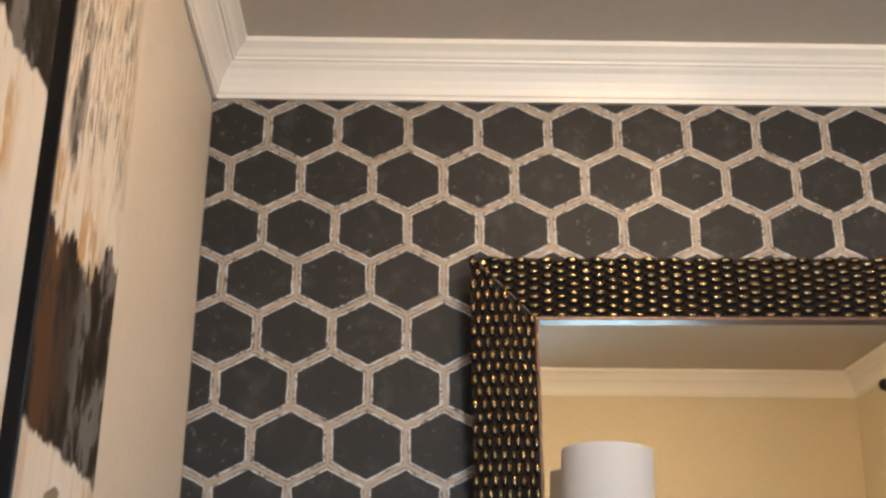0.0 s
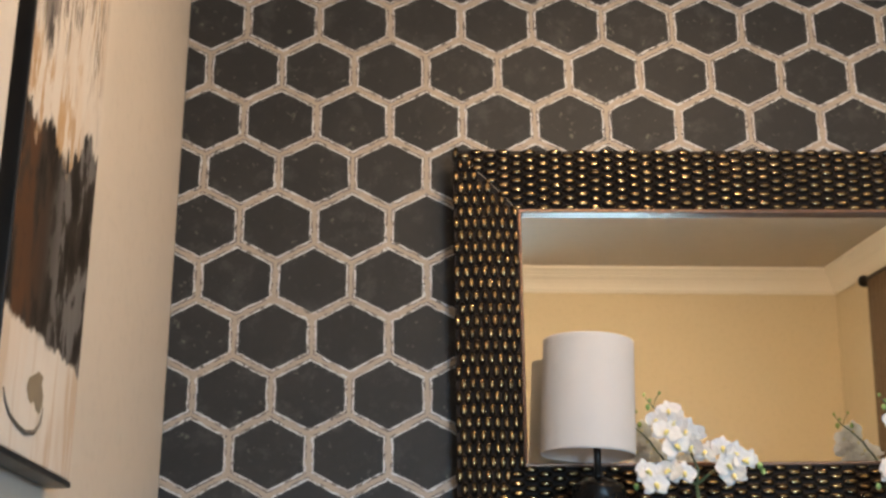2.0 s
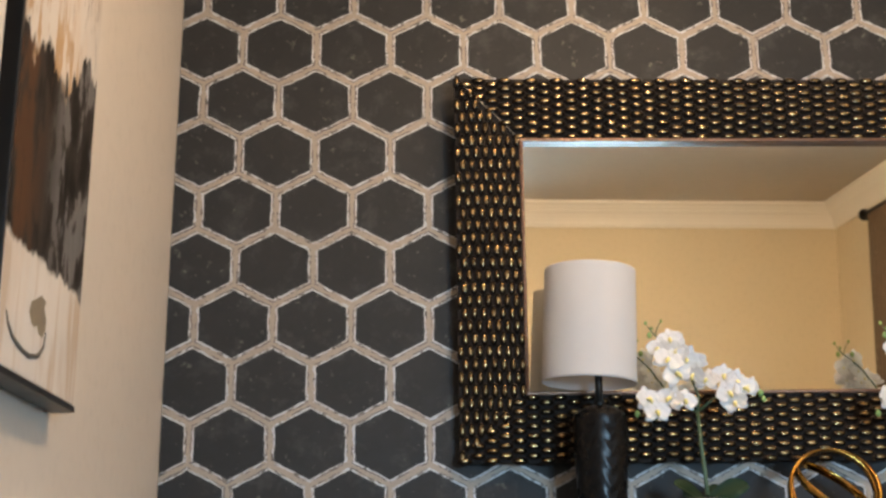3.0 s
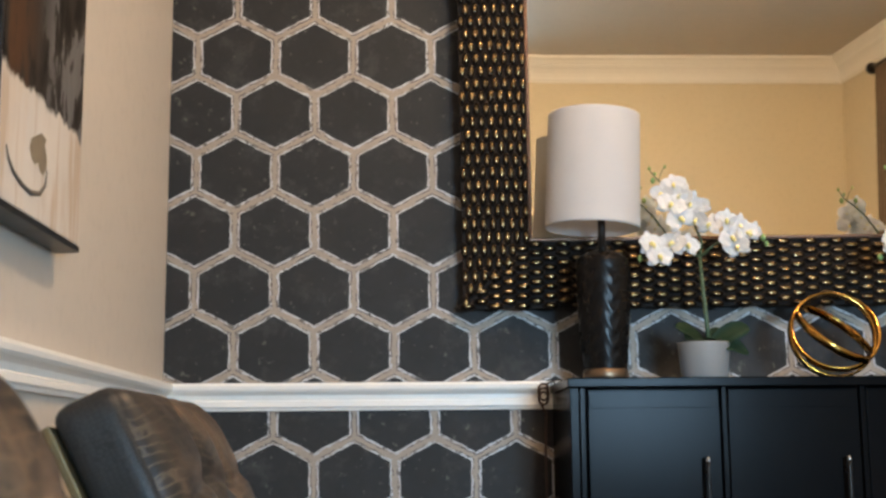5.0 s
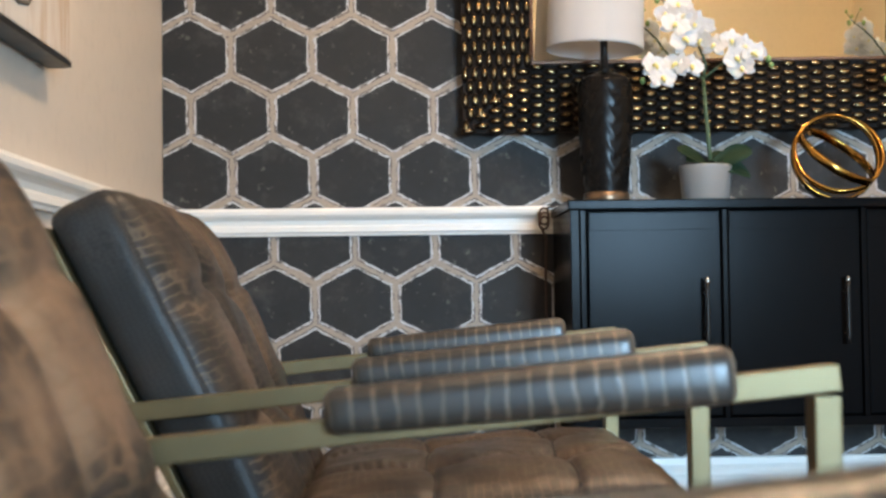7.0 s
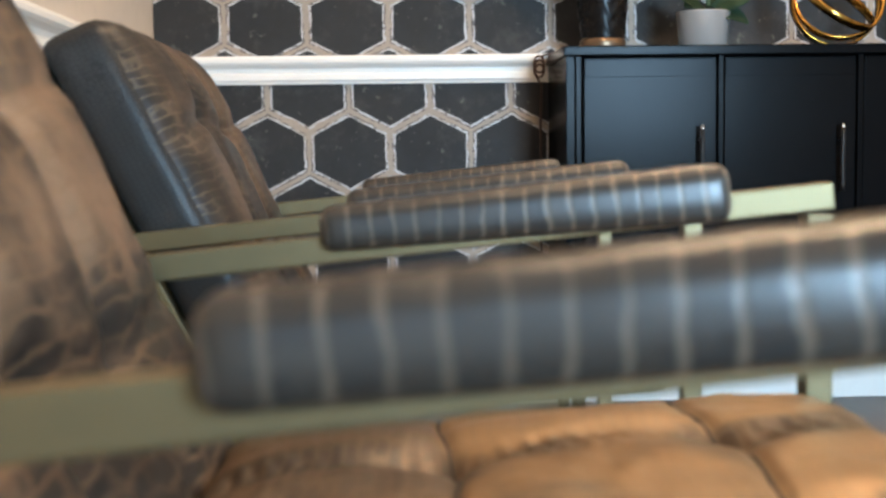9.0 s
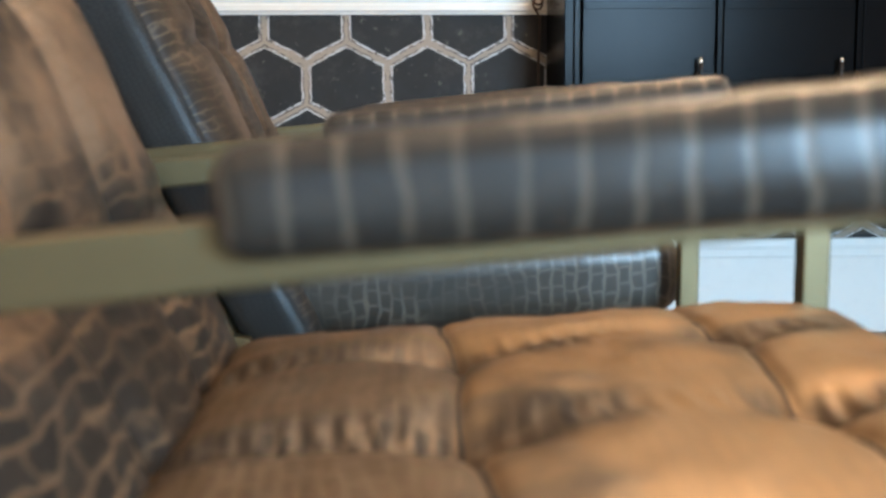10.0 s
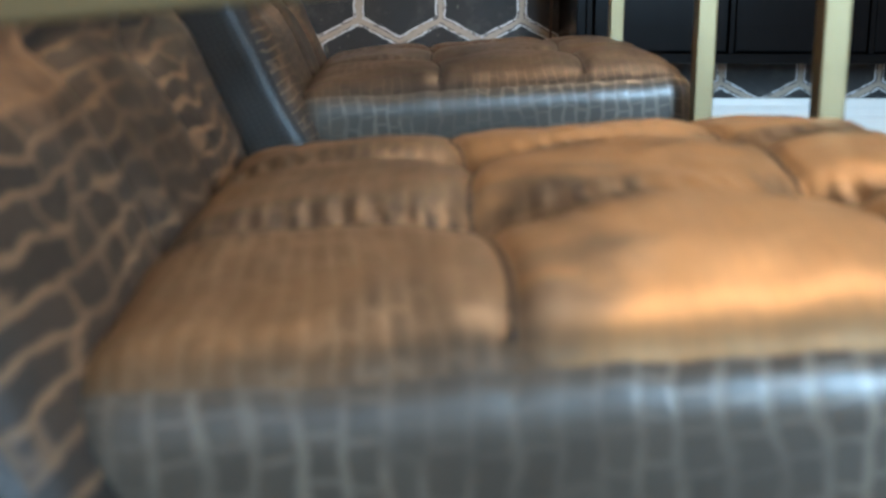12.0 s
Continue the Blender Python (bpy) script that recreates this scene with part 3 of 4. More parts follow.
# window and curtain in the east wall
win = thing("window_1", RIGHT + 0.05, (WIN[0] + WIN[1]) / 2, WIN[2], "white framed window with daylight behind it", "window", "", "structure")
hw, hh = (WIN[1] - WIN[0]) / 2, WIN[3] - WIN[2]
for a in ((-hw, -hw + 0.05, 0, hh), (hw - 0.05, hw, 0, hh), (-hw + 0.05, hw - 0.05, 0, 0.05), (-hw + 0.05, hw - 0.05, hh - 0.05, hh)):
    part("window_frame", box(-0.02, 0.02, a[0], a[1], a[2], a[3], 0.004), trim_paint, win)
low_win = thing("window_2", (LOW[0] + LOW[1]) / 2, BACK - 0.045, LOW[2], "low white window with glazing bars and daylight behind", "window", "", "structure")
lw, lh = (LOW[1] - LOW[0]) / 2, LOW[3] - LOW[2]
for a in ((-lw, -lw + 0.04, 0, lh), (lw - 0.04, lw, 0, lh), (-lw + 0.04, lw - 0.04, 0, 0.04), (-lw + 0.04, lw - 0.04, lh - 0.04, lh)):
    part("window_frame", box(a[0], a[1], -0.02, 0.02, a[2], a[3], 0.004), trim_paint, low_win)
for q in (-0.14, 0.14):
    part("glazing_bar", box(q - 0.010, q + 0.010, -0.012, 0.012, 0.04, lh - 0.04, 0.002), trim_paint, low_win)
part("glazing_bar", box(-lw + 0.04, lw - 0.04, -0.008, 0.008, lh / 2 - 0.010, lh / 2 + 0.010, 0.002), trim_paint, low_win)
rod = thing("curtain_rod", RIGHT - 0.09, -1.25, 2.50, "dark iron curtain rod with ball finial", "curtain rod")
part("pole", add_tube(bmesh.new(), [(0, 0, 0), (0, 1.95, 0)], 0.014, 12), rod_black, rod, "", True)
part("finial", lathe([(0.006, -0.05), (0.016, -0.045), (0.012, -0.03), (0.03, -0.012), (0.036, 0.008), (0.028, 0.03), (0.008, 0.042)], 16), rod_black, rod, "", True, pose(0, -0.03, 0, 90, 0, 0))
for yy in (0.08, 1.8):
    part("bracket", box(-0.01, 0.088, yy - 0.01, yy + 0.01, -0.03, -0.014, 0.002), rod_black, rod)


def curtain_mesh(length, height):
    bm = bmesh.new()
    n, m = 72, 14
    rows = []
    for j in range(m + 1):
        v = j / m
        row = []
        for i in range(n + 1):
            u = i / n
            w = math.sin(u * 2 * math.pi * 5.5 + 0.6 * math.sin(v * 3)) * (0.028 + 0.014 * v)
            row.append(bm.verts.new((w, u * length * (1 - 0.12 * math.sin(v * 2.4)), -v * height)))
        rows.append(row)
    for a, b in zip(rows, rows[1:]):
        for i in range(n):
            bm.faces.new((a[i], a[i + 1], b[i + 1], b[i]))
    return bm


for yy in (-1.22, 0.38):
    c = tagged(new("curtain", mesh_of("curtain", curtain_mesh(0.32, 2.46), curtain_cloth, True)), "brown pleated cloth curtain hanging from the rod", "curtain", "curtains at the window")
    c.matrix_basis = pose(RIGHT - 0.09, yy, 2.485)
    sol = c.modifiers.new("thickness", "SOLIDIFY")
    sol.thickness = 0.004

# trim rings for the downlights, fixtures added out of view
for sx_, sy_, *_ in SPOTS:
    d = thing("downlight", sx_, sy_, TOP - 0.006, "unseen white recessed ceiling downlight, added for warm light", "light fixture", "ceiling downlights")
    part("trim_ring", lathe([(0.062, 0.004), (0.085, 0.004), (0.085, 0.0), (0.062, -0.003), (0.062, 0.004)], 32, closed=False), trim_paint, d, "", True)


# chandelier in the middle of the room, over the chairs' open side
px, py, pz = PENDANT
chandelier = thing("chandelier", px, py, pz, "dark iron chandelier with five lit candle bulbs", "light fixture")
part("stem", add_tube(bmesh.new(), [(0, 0, -0.09), (0, 0, -0.08), (0, 0, TOP - pz - 0.02)], [0.012, 0.007, 0.007], 10), rod_black, chandelier, "", True)
part("canopy", lathe([(0.060, 0.0), (0.055, -0.018), (0.012, -0.030)], 24), rod_black, chandelier, "", True, pose(0, 0, TOP - pz - 0.001))
bulb_warm = Mat("lit_candle_bulb", 0.4)
bulb_warm.colour((0.9, 0.75, 0.5))
bulb_warm.b.inputs["Emission Color"].default_value = (1.0, 0.7, 0.42, 1)
bulb_warm.b.inputs["Emission Strength"].default_value = 6.0
for q in range(5):
    a = 2 * math.pi * q / 5 + 0.3
    ca, sa = math.cos(a), math.sin(a)
    arm = part("arm", add_tube(bmesh.new(), [(0.006 * ca, 0.006 * sa, -0.078), (0.09 * ca, 0.09 * sa, -0.088), (0.17 * ca, 0.17 * sa, -0.085), (0.19 * ca, 0.19 * sa, -0.08)], 0.006, 8), rod_black, chandelier, "", True)
    part("candle", lathe([(0.022, -0.08), (0.024, -0.074), (0.011, -0.072), (0.011, -0.015), (0.004, -0.012)], 14, x=0.19 * ca, y=0.19 * sa), trim_paint, arm, "", True)
    part("bulb", lathe([(0.007, -0.014), (0.014, 0.006), (0.012, 0.022), (0.003, 0.045)], 12, x=0.19 * ca, y=0.19 * sa), bulb_warm.m, arm, "lit candle bulb", True)


# ---- wall mirror ----
def bead_strip(length, inset, across, along, rows, phase):
    """Woven relief on one mitred frame side: u along from corner to corner, w from the outer edge (0) to the inner (across)."""
    bm = bmesh.new()
    uv = bm.loops.layers.uv.new("UVMap")

    def put(poly, hs):
        f = bm.faces.new([bm.verts.new(p) for p in poly])
        for loop, h in zip(f.loops, hs):
            loop[uv].uv = (0, h)

    def base(w):
        return 0.020 + 0.014 * math.sin(min(w / across, 1) * math.pi * 0.8 + 0.3)

    cols = 10
    for i in range(cols):
        w0, w1 = across * i / cols, across * (i + 1) / cols
        put([(w0, w0, base(w0) - 0.006), (length - w0, w0, base(w0) - 0.006), (length - w1, w1, base(w1) - 0.006), (w1, w1, base(w1) - 0.006)], (0, 0, 0, 0))
    put([(0, 0, 0), (length, 0, 0), (length, 0, base(0) - 0.006), (0, 0, base(0) - 0.006)], (0, 0, 0, 0))
    put([(across, across, 0), (length - across, across, 0), (length - across, across, base(across) - 0.006), (across, across, base(across) - 0.006)], (0, 0, 0, 0))
    dw = across / rows
    for r in range(rows):
        w = dw * (r + 0.5)
        n = int(length / along) + 1
        for i in range(-1, n + 1):
            u = (i + (0.5 if r % 2 else 0)) * along + phase
            if u < w - 0.002 or u > length - w + 0.002:
                continue
            jit = 1 + 0.10 * math.sin(i * 7.1 + r * 3.3)
            ra, rw, rh = 0.0225, dw * 0.88, 0.0100 * jit
            rings = []
            for q in range(4):
                e = q / 3.5 * math.pi / 2
                rings.append([(u + ra * math.cos(e) * math.cos(2 * math.pi * s / 10), w + rw * math.cos(e) * math.sin(2 * math.pi * s / 10), base(w) - 0.006 + rh * math.sin(e)) for s in range(10)])
            hs = [math.sin(q / 3.5 * math.pi / 2) for q in range(4)]
            vr = [[bm.verts.new(p) for p in ring] for ring in rings]
            top = bm.verts.new((u, w, base(w) - 0.006 + rh))
            for q in range(3):
                for s in range(10):
                    f = bm.faces.new((vr[q][s], vr[q][(s + 1) % 10], vr[q + 1][(s + 1) % 10], vr[q + 1][s]))
                    for loop, hgt in zip(f.loops, (hs[q], hs[q], hs[q + 1], hs[q + 1])):
                        loop[uv].uv = (0, hgt)
            for s in range(10):
                f = bm.faces.new((vr[3][s], vr[3][(s + 1) % 10], top))
                for loop, hgt in zip(f.loops, (hs[3], hs[3], 1)):
                    loop[uv].uv = (0, hgt)
    return bm


MW, MH, MA = 1.66, 1.0, 0.166        # outer width, height, width of the frame sides
LEAN_MIRROR, ROLL_MIRROR = 2.25, -0.5
mirror = thing("wall_mirror", 0.672, FRONT - 0.036, 1.046, "large wall mirror in a black and gold woven-relief frame", "mirror")
mirror.matrix_basis = pose(0.672, FRONT - 0.034, 1.046) @ pose(0, 0, 0, 0, ROLL_MIRROR, 0) @ pose(0, 0, 0, 90 + LEAN_MIRROR, 0, 0)
# in the mirror's own frame x runs across, y up the glass, z out of the wall
for ln, m in ((MW, pose(0, 0, 0)), (MW, pose(MW, MH, 0, 0, 0, 180)), (MH, pose(MW, 0, 0, 0, 0, 90)), (MH, pose(0, MH, 0, 0, 0, -90))):
    along = 0.0690 if ln == MW else 0.0650
    part("frame_side", bead_strip(ln, 0, MA, along, 14, 0.01), bead_relief, mirror, "", True, m)
L = MA
for a in ((L, MW - L, L, L + 0.009), (L, MW - L, MH - L - 0.009, MH - L), (L, L + 0.009, L + 0.009, MH - L - 0.009), (MW - L - 0.009, MW - L, L + 0.009, MH - L - 0.009)):
    part("inner_lip", box(a[0], a[1], a[2], a[3], 0.002, 0.030, 0.003), copper_lip, mirror, "dark copper inner lip")
for cx, cy, dx, dy in ((0, MH, 1, -1), (MW, MH, -1, -1)):
    line = [(cx + dx * MA * q / 10, cy + dy * MA * q / 10, 0.0195 + 0.014 * math.sin(q / 10 * math.pi * 0.8 + 0.3)) for q in range(11)]
    part("mitre_joint", add_tube(bmesh.new(), line, 0.0009, 6), pale_joint, mirror)
part("backing", box(0.02, MW - 0.02, 0.02, MH - 0.02, -0.012, 0.0), black_frame, mirror)
bm = bmesh.new()
a0, a1, bv = L + 0.009, L + 0.034, 0.0003
oz, iz = 0.006, 0.006 + bv
o = [bm.verts.new(p) for p in ((a0, a0, oz), (MW - a0, a0, oz), (MW - a0, MH - a0, oz), (a0, MH - a0, oz))]
i4 = [bm.verts.new(p) for p in ((a1, a1, iz), (MW - a1, a1, iz), (MW - a1, MH - a1, iz), (a1, MH - a1, iz))]
bm.faces.new(i4)
for q in range(4):
    bm.faces.new((o[q], o[(q + 1) % 4], i4[(q + 1) % 4], i4[q]))
part("glass", bm, mirror_glass, mirror, "bevelled mirror glass")


# ---- paintings on the side wall ----
def painting(y0, y1, z0, z1, shift, label, foot=0.190, head=0.505):
    p = thing("painting", LEFT, y0, z0, label, "painting", "abstract canvases")
    d = 0.047
    w, h = y1 - y0, z1 - z0
    e = 0.010
    for a in ((0, e, 0, h), (w - 0.003, w, 0, h), (e, w - 0.005, 0, e), (e, w - 0.005, h - e, h)):
        part("frame_side", box(0.004, d - (0.010 if a[0] > 0.1 else 0), a[0], a[1], a[2], a[3], 0.0015), black_frame, p, "black floater frame side")
    part("canvas", box(0.006, d - 0.003, e + 0.002, w - 0.004, e + 0.002, h - e - 0.002, 0.003), make_canvas(shift, foot, head), p, "cream canvas with brown, ochre and grey strokes")
    return p


pic = painting(0.985, 1.437, 1.038, 2.28, 0.0, "abstract canvas with a brown-black block in black frame")
painting(0.47, 0.925, 1.038, 2.28, 1.37, "abstract cream canvas with dark strokes in black frame", 0.66, 0.93)
bm = bmesh.new()
outline = [(-0.002, 0.006), (0.006, 0.0), (0.013, 0.010), (0.020, -0.006), (0.030, -0.010), (0.037, 0.010), (0.038, 0.034), (0.030, 0.056), (0.034, 0.072), (0.020, 0.078), (0.006, 0.062), (-0.006, 0.050), (-0.010, 0.026)]
bm.faces.new([bm.verts.new((0.0445, 0.175 + y * 1.9, 0.092 + z * 0.72)) for y, z in outline])
part("spade_mark", bm, plain("taupe_paint_mark", (0.22, 0.17, 0.11), 0.6), pic, "taupe painted mark with a thin tail")
crescent = [(0.250, 0.098), (0.242, 0.072), (0.215, 0.054), (0.170, 0.046), (0.125, 0.050), (0.085, 0.059), (0.060, 0.074), (0.050, 0.090)]
part("tail_mark", add_tube(bmesh.new(), [(0.0435, q, r) for q, r in crescent], [0.002, 0.0032, 0.004, 0.0045, 0.0042, 0.0036, 0.003, 0.0018], 6), plain("grey_paint_line", (0.10, 0.082, 0.064), 0.6), pic)


# ---- sideboard ----
CX0, CX1, CY0, CY1, CZ0, CZ1 = 0.890, 2.262, 2.095, 2.415, 0.352, 0.858
side = thing("sideboard", CX0, CY0, 0, "black lacquered sideboard with flat doors on tapered legs", "sideboard")
CW, CD = CX1 - CX0, CY1 - CY0
part("top", box(-0.006, CW + 0.006, -0.008, CD, CZ1 - 0.022, CZ1, 0.003), black_lacquer, side)
bm = bmesh.new()
add_box(bm, 0, 0.020, 0, CD, CZ0, CZ1 - 0.022, 0.002)
part("side_panel", bm, black_lacquer, side)
part("side_panel", box(CW - 0.020, CW, 0, CD, CZ0, CZ1 - 0.022, 0.002), black_lacquer, side)
part("bottom_panel", box(0.020, CW - 0.020, 0.004, CD, CZ0, CZ0 + 0.022, 0.002), black_lacquer, side)
part("back_panel", box(0.020, CW - 0.020, CD - 0.012, CD, CZ0 + 0.022, CZ1 - 0.022), black_lacquer, side)
part("stile", box(0.0215, 0.0345, 0.0, 0.02, CZ0 + 0.022, CZ1 - 0.022, 0.002), black_lacquer, side)
DW = 0.294
for i in range(4):
    x0 = 0.040 + i * (DW + 0.018)
    d = part("door", box(x0, x0 + DW, 0.004, 0.024, CZ0 + 0.026, CZ1 - 0.026, 0.002), black_lacquer, side)
    part("top_band", box(x0 + 0.003, x0 + DW - 0.003, 0.0025, 0.006, CZ1 - 0.068, CZ1 - 0.029, 0.001), black_lacquer, d)
    part("bottom_band", box(x0 + 0.003, x0 + DW - 0.003, 0.0025, 0.006, CZ0 + 0.029, CZ0 + 0.082, 0.001), black_lacquer, d)
    bm = add_tube(bmesh.new(), [(x0 + DW - 0.037, -0.022, 0.535 + q * 0.0152) for q in range(10)], [0.0046] * 10, 10)
    h = part("handle", bm, rod_black, d, "dark bar handle with bright tip", True)
    part("tip", lathe([(0.0047, 0.0), (0.0052, 0.004), (0.0040, 0.012), (0.001, 0.014)], 10, x=x0 + DW - 0.037, y=-0.022), steel, h, "", True, pose(0, 0, 0.670))
    for zz in (0.556, 0.650):
        part("standoff", add_tube(bmesh.new(), [(x0 + DW - 0.037, -0.020, zz), (x0 + DW - 0.037, 0.006, zz)], 0.0032, 8), rod_black, h, "", True)
    if i < 3:
        part("divider", box(x0 + DW + 0.003, x0 + DW + 0.015, -0.001, 0.02, CZ0 + 0.022, CZ1 - 0.022, 0.002), black_lacquer, side)
for x in (0.03, CW - 0.03):
    for y in (0.03, CD - 0.03):
        part("leg", lathe([(0.013, 0.0), (0.015, 0.01), (0.022, CZ0 - 0.03), (0.024, CZ0)], 14, x=x, y=y), black_lacquer, side, "", True)


# ---- table lamp ----
lamp = thing("table_lamp", 0.996, 2.245, CZ1, "black embossed ceramic table lamp with white drum shade", "lamp")
part("base", lathe([(0.050, 0.0), (0.053, 0.004), (0.053, 0.022), (0.049, 0.028), (0.040, 0.030)], 40), wood_base, lamp, "bronze round base", True)


def embossed_body():
    bm = bmesh.new()
    n, m = 96, 64
    rows = []
    for j in range(m + 1):
        v = j / m
        z = 0.028 + 0.282 * v
        r = 0.050 + 0.0135 * math.sin(min(v * 1.10, 1) * math.pi * 0.62)
        if v > 0.9:
            r *= 1 - 0.75 * ((v - 0.9) / 0.1) ** 2.2
        row = []
        for i in range(n):
            a = 2 * math.pi * i / n
            s = (a * 7 / math.pi) % 2 - 1
            vein = math.sin(v * 46 - abs(s) * 5.5)
            rr = r + 0.0012 * vein * (1 - abs(s)) * min(1, v * 8) * min(1, (0.92 - v) * 8 if v < 0.92 else 0)
            row.append(bm.verts.new((rr * math.cos(a), rr * math.sin(a), z)))
        rows.append(row)
    for a, b in zip(rows, rows[1:]):
        for i in range(n):
            bm.faces.new((a[i], a[(i + 1) % n], b[(i + 1) % n], b[i]))
    bm.faces.new(rows[-1])
    return bm


part("body", embossed_body(), lamp_black, lamp, "black ceramic body embossed with leaves", True)
part("neck", lathe([(0.013, 0.300), (0.013, 0.318), (0.009, 0.322), (0.009, 0.40), (0.014, 0.402), (0.014, 0.44), (0.006, 0.445)], 16), rod_black, lamp, "", True)
bm = lathe([(0.1125, 0.362), (0.1133, 0.362), (0.1133, 0.368), (0.1105, 0.632), (0.1105, 0.638), (0.1097, 0.638), (0.1082, 0.632), (0.1110, 0.368), (0.1125, 0.362)], 64, closed=False)
part("shade", bm, shade_linen, lamp, "white linen drum shade", True, pose(-0.0367, 0, 0, 0, 2.3, 0))
for q in range(3):
    a = q * 2 * math.pi / 3 + 0.4
    part("spider_arm", add_tube(bmesh.new(), [(0, 0, 0.60), (-0.018 + 0.1045 * math.cos(a), 0.1045 * math.sin(a), 0.62)], 0.0018, 6), steel, lamp)


# ---- orchids ----
def petal_mesh(length, width, cup, notch=0.0):
    """One petal, growing along +x, cupped towards +z, with its thickness."""
    bm = bmesh.new()
    n, m = 7, 6
    rows = []
    for i in range(n + 1):
        u = i / n
        w = width * (math.sin(math.pi * (0.10 + 0.86 * u) ** 0.85) ** 0.75)
        row = []
        for j in range(m + 1):
            v = 2 * j / m - 1
            x = length * u * (1 - notch * (1 - abs(v)) * u * u)
            row.append((x, w * v, cup * (u * u * 0.6 + v * v * 0.35) * length + 0.0012 * math.sin(9 * u + 5 * v)))
        rows.append(row)
    for dz in (0, -0.0012):
        vs = [[bm.verts.new((x, y, z + dz)) for x, y, z in row] for row in rows]
        for a, b in zip(vs, vs[1:]):
            for j in range(m):
                f = (a[j], b[j], b[j + 1], a[j + 1])
                bm.faces.new(f if dz == 0 else f[::-1])
    return bm


big_petal = mesh_of("petal", petal_mesh(0.031, 0.0185, 0.18), petal_white, True)
sepal = mesh_of("sepal", petal_mesh(0.030, 0.0105, 0.12), petal_white, True)
lip = bmesh.new()
add_tube(lip, [(0, 0, 0), (0.004, 0, 0.006), (0.011, 0, 0.008), (0.016, 0, 0.005)], [0.003, 0.0045, 0.004, 0.0015], 8)
lip_mesh = mesh_of("lip", lip, lip_yellow, True)


def flower(parent, x, y, z, yaw, pitch, roll, size=1.0):
    """A moth-orchid flower whose face looks along its own +z."""
    fl = new("flower", mesh_of("flower", lathe([(0.002, -0.003), (0.0035, 0.0), (0.002, 0.003)], 8), lip_yellow, True))
    fl.parent = parent
    fl.matrix_basis = pose(x, y, z, 90 + pitch, 0, yaw) @ pose(0, 0, 0, 0, 0, roll) @ Matrix.Scale(size, 4)
    for ang, me, tilt in ((90, sepal, 8), (215, sepal, 10), (325, sepal, 10), (5, big_petal, -6), (175, big_petal, -6)):
        p = new("petal", me)
        p.parent = fl
        p.matrix_basis = pose(0, 0, 0.001, 0, 0, ang) @ pose(0, 0, 0, 0, tilt, 0)
    p = new("lip", lip_mesh)
    p.parent = fl
    p.matrix_basis = pose(0, 0, 0.002, 0, 0, 270) @ pose(0, 0, 0, 0, -20, 0)
    return fl


def leaf_blade(length, width, rise, droop):
    bm = bmesh.new()
    n = 9
    top, low = [], []
    for i in range(n + 1):
        u = i / n
        w = width * math.sin(math.pi * (0.10 + 0.86 * u ** 1.3)) ** 0.7
        z = rise * u - droop * u * u
        row = [(length * u, -w, z + 0.3 * w), (length * u, 0, z), (length * u, w, z + 0.3 * w)]
        top.append([bm.verts.new(p) for p in row])
        low.append([bm.verts.new((p[0], p[1], p[2] - 0.002)) for p in row])
    for a, b in zip(top, top[1:]):
        for j in range(2):
            bm.faces.new((a[j], b[j], b[j + 1], a[j + 1]))
    for a, b in zip(low, low[1:]):
        for j in range(2):
            bm.faces.new((a[j + 1], b[j + 1], b[j], a[j]))
    for j in (0, 2):
        for k in range(n):
            bm.faces.new((top[k][j], low[k][j], low[k + 1][j], top[k + 1][j]))
    return bm


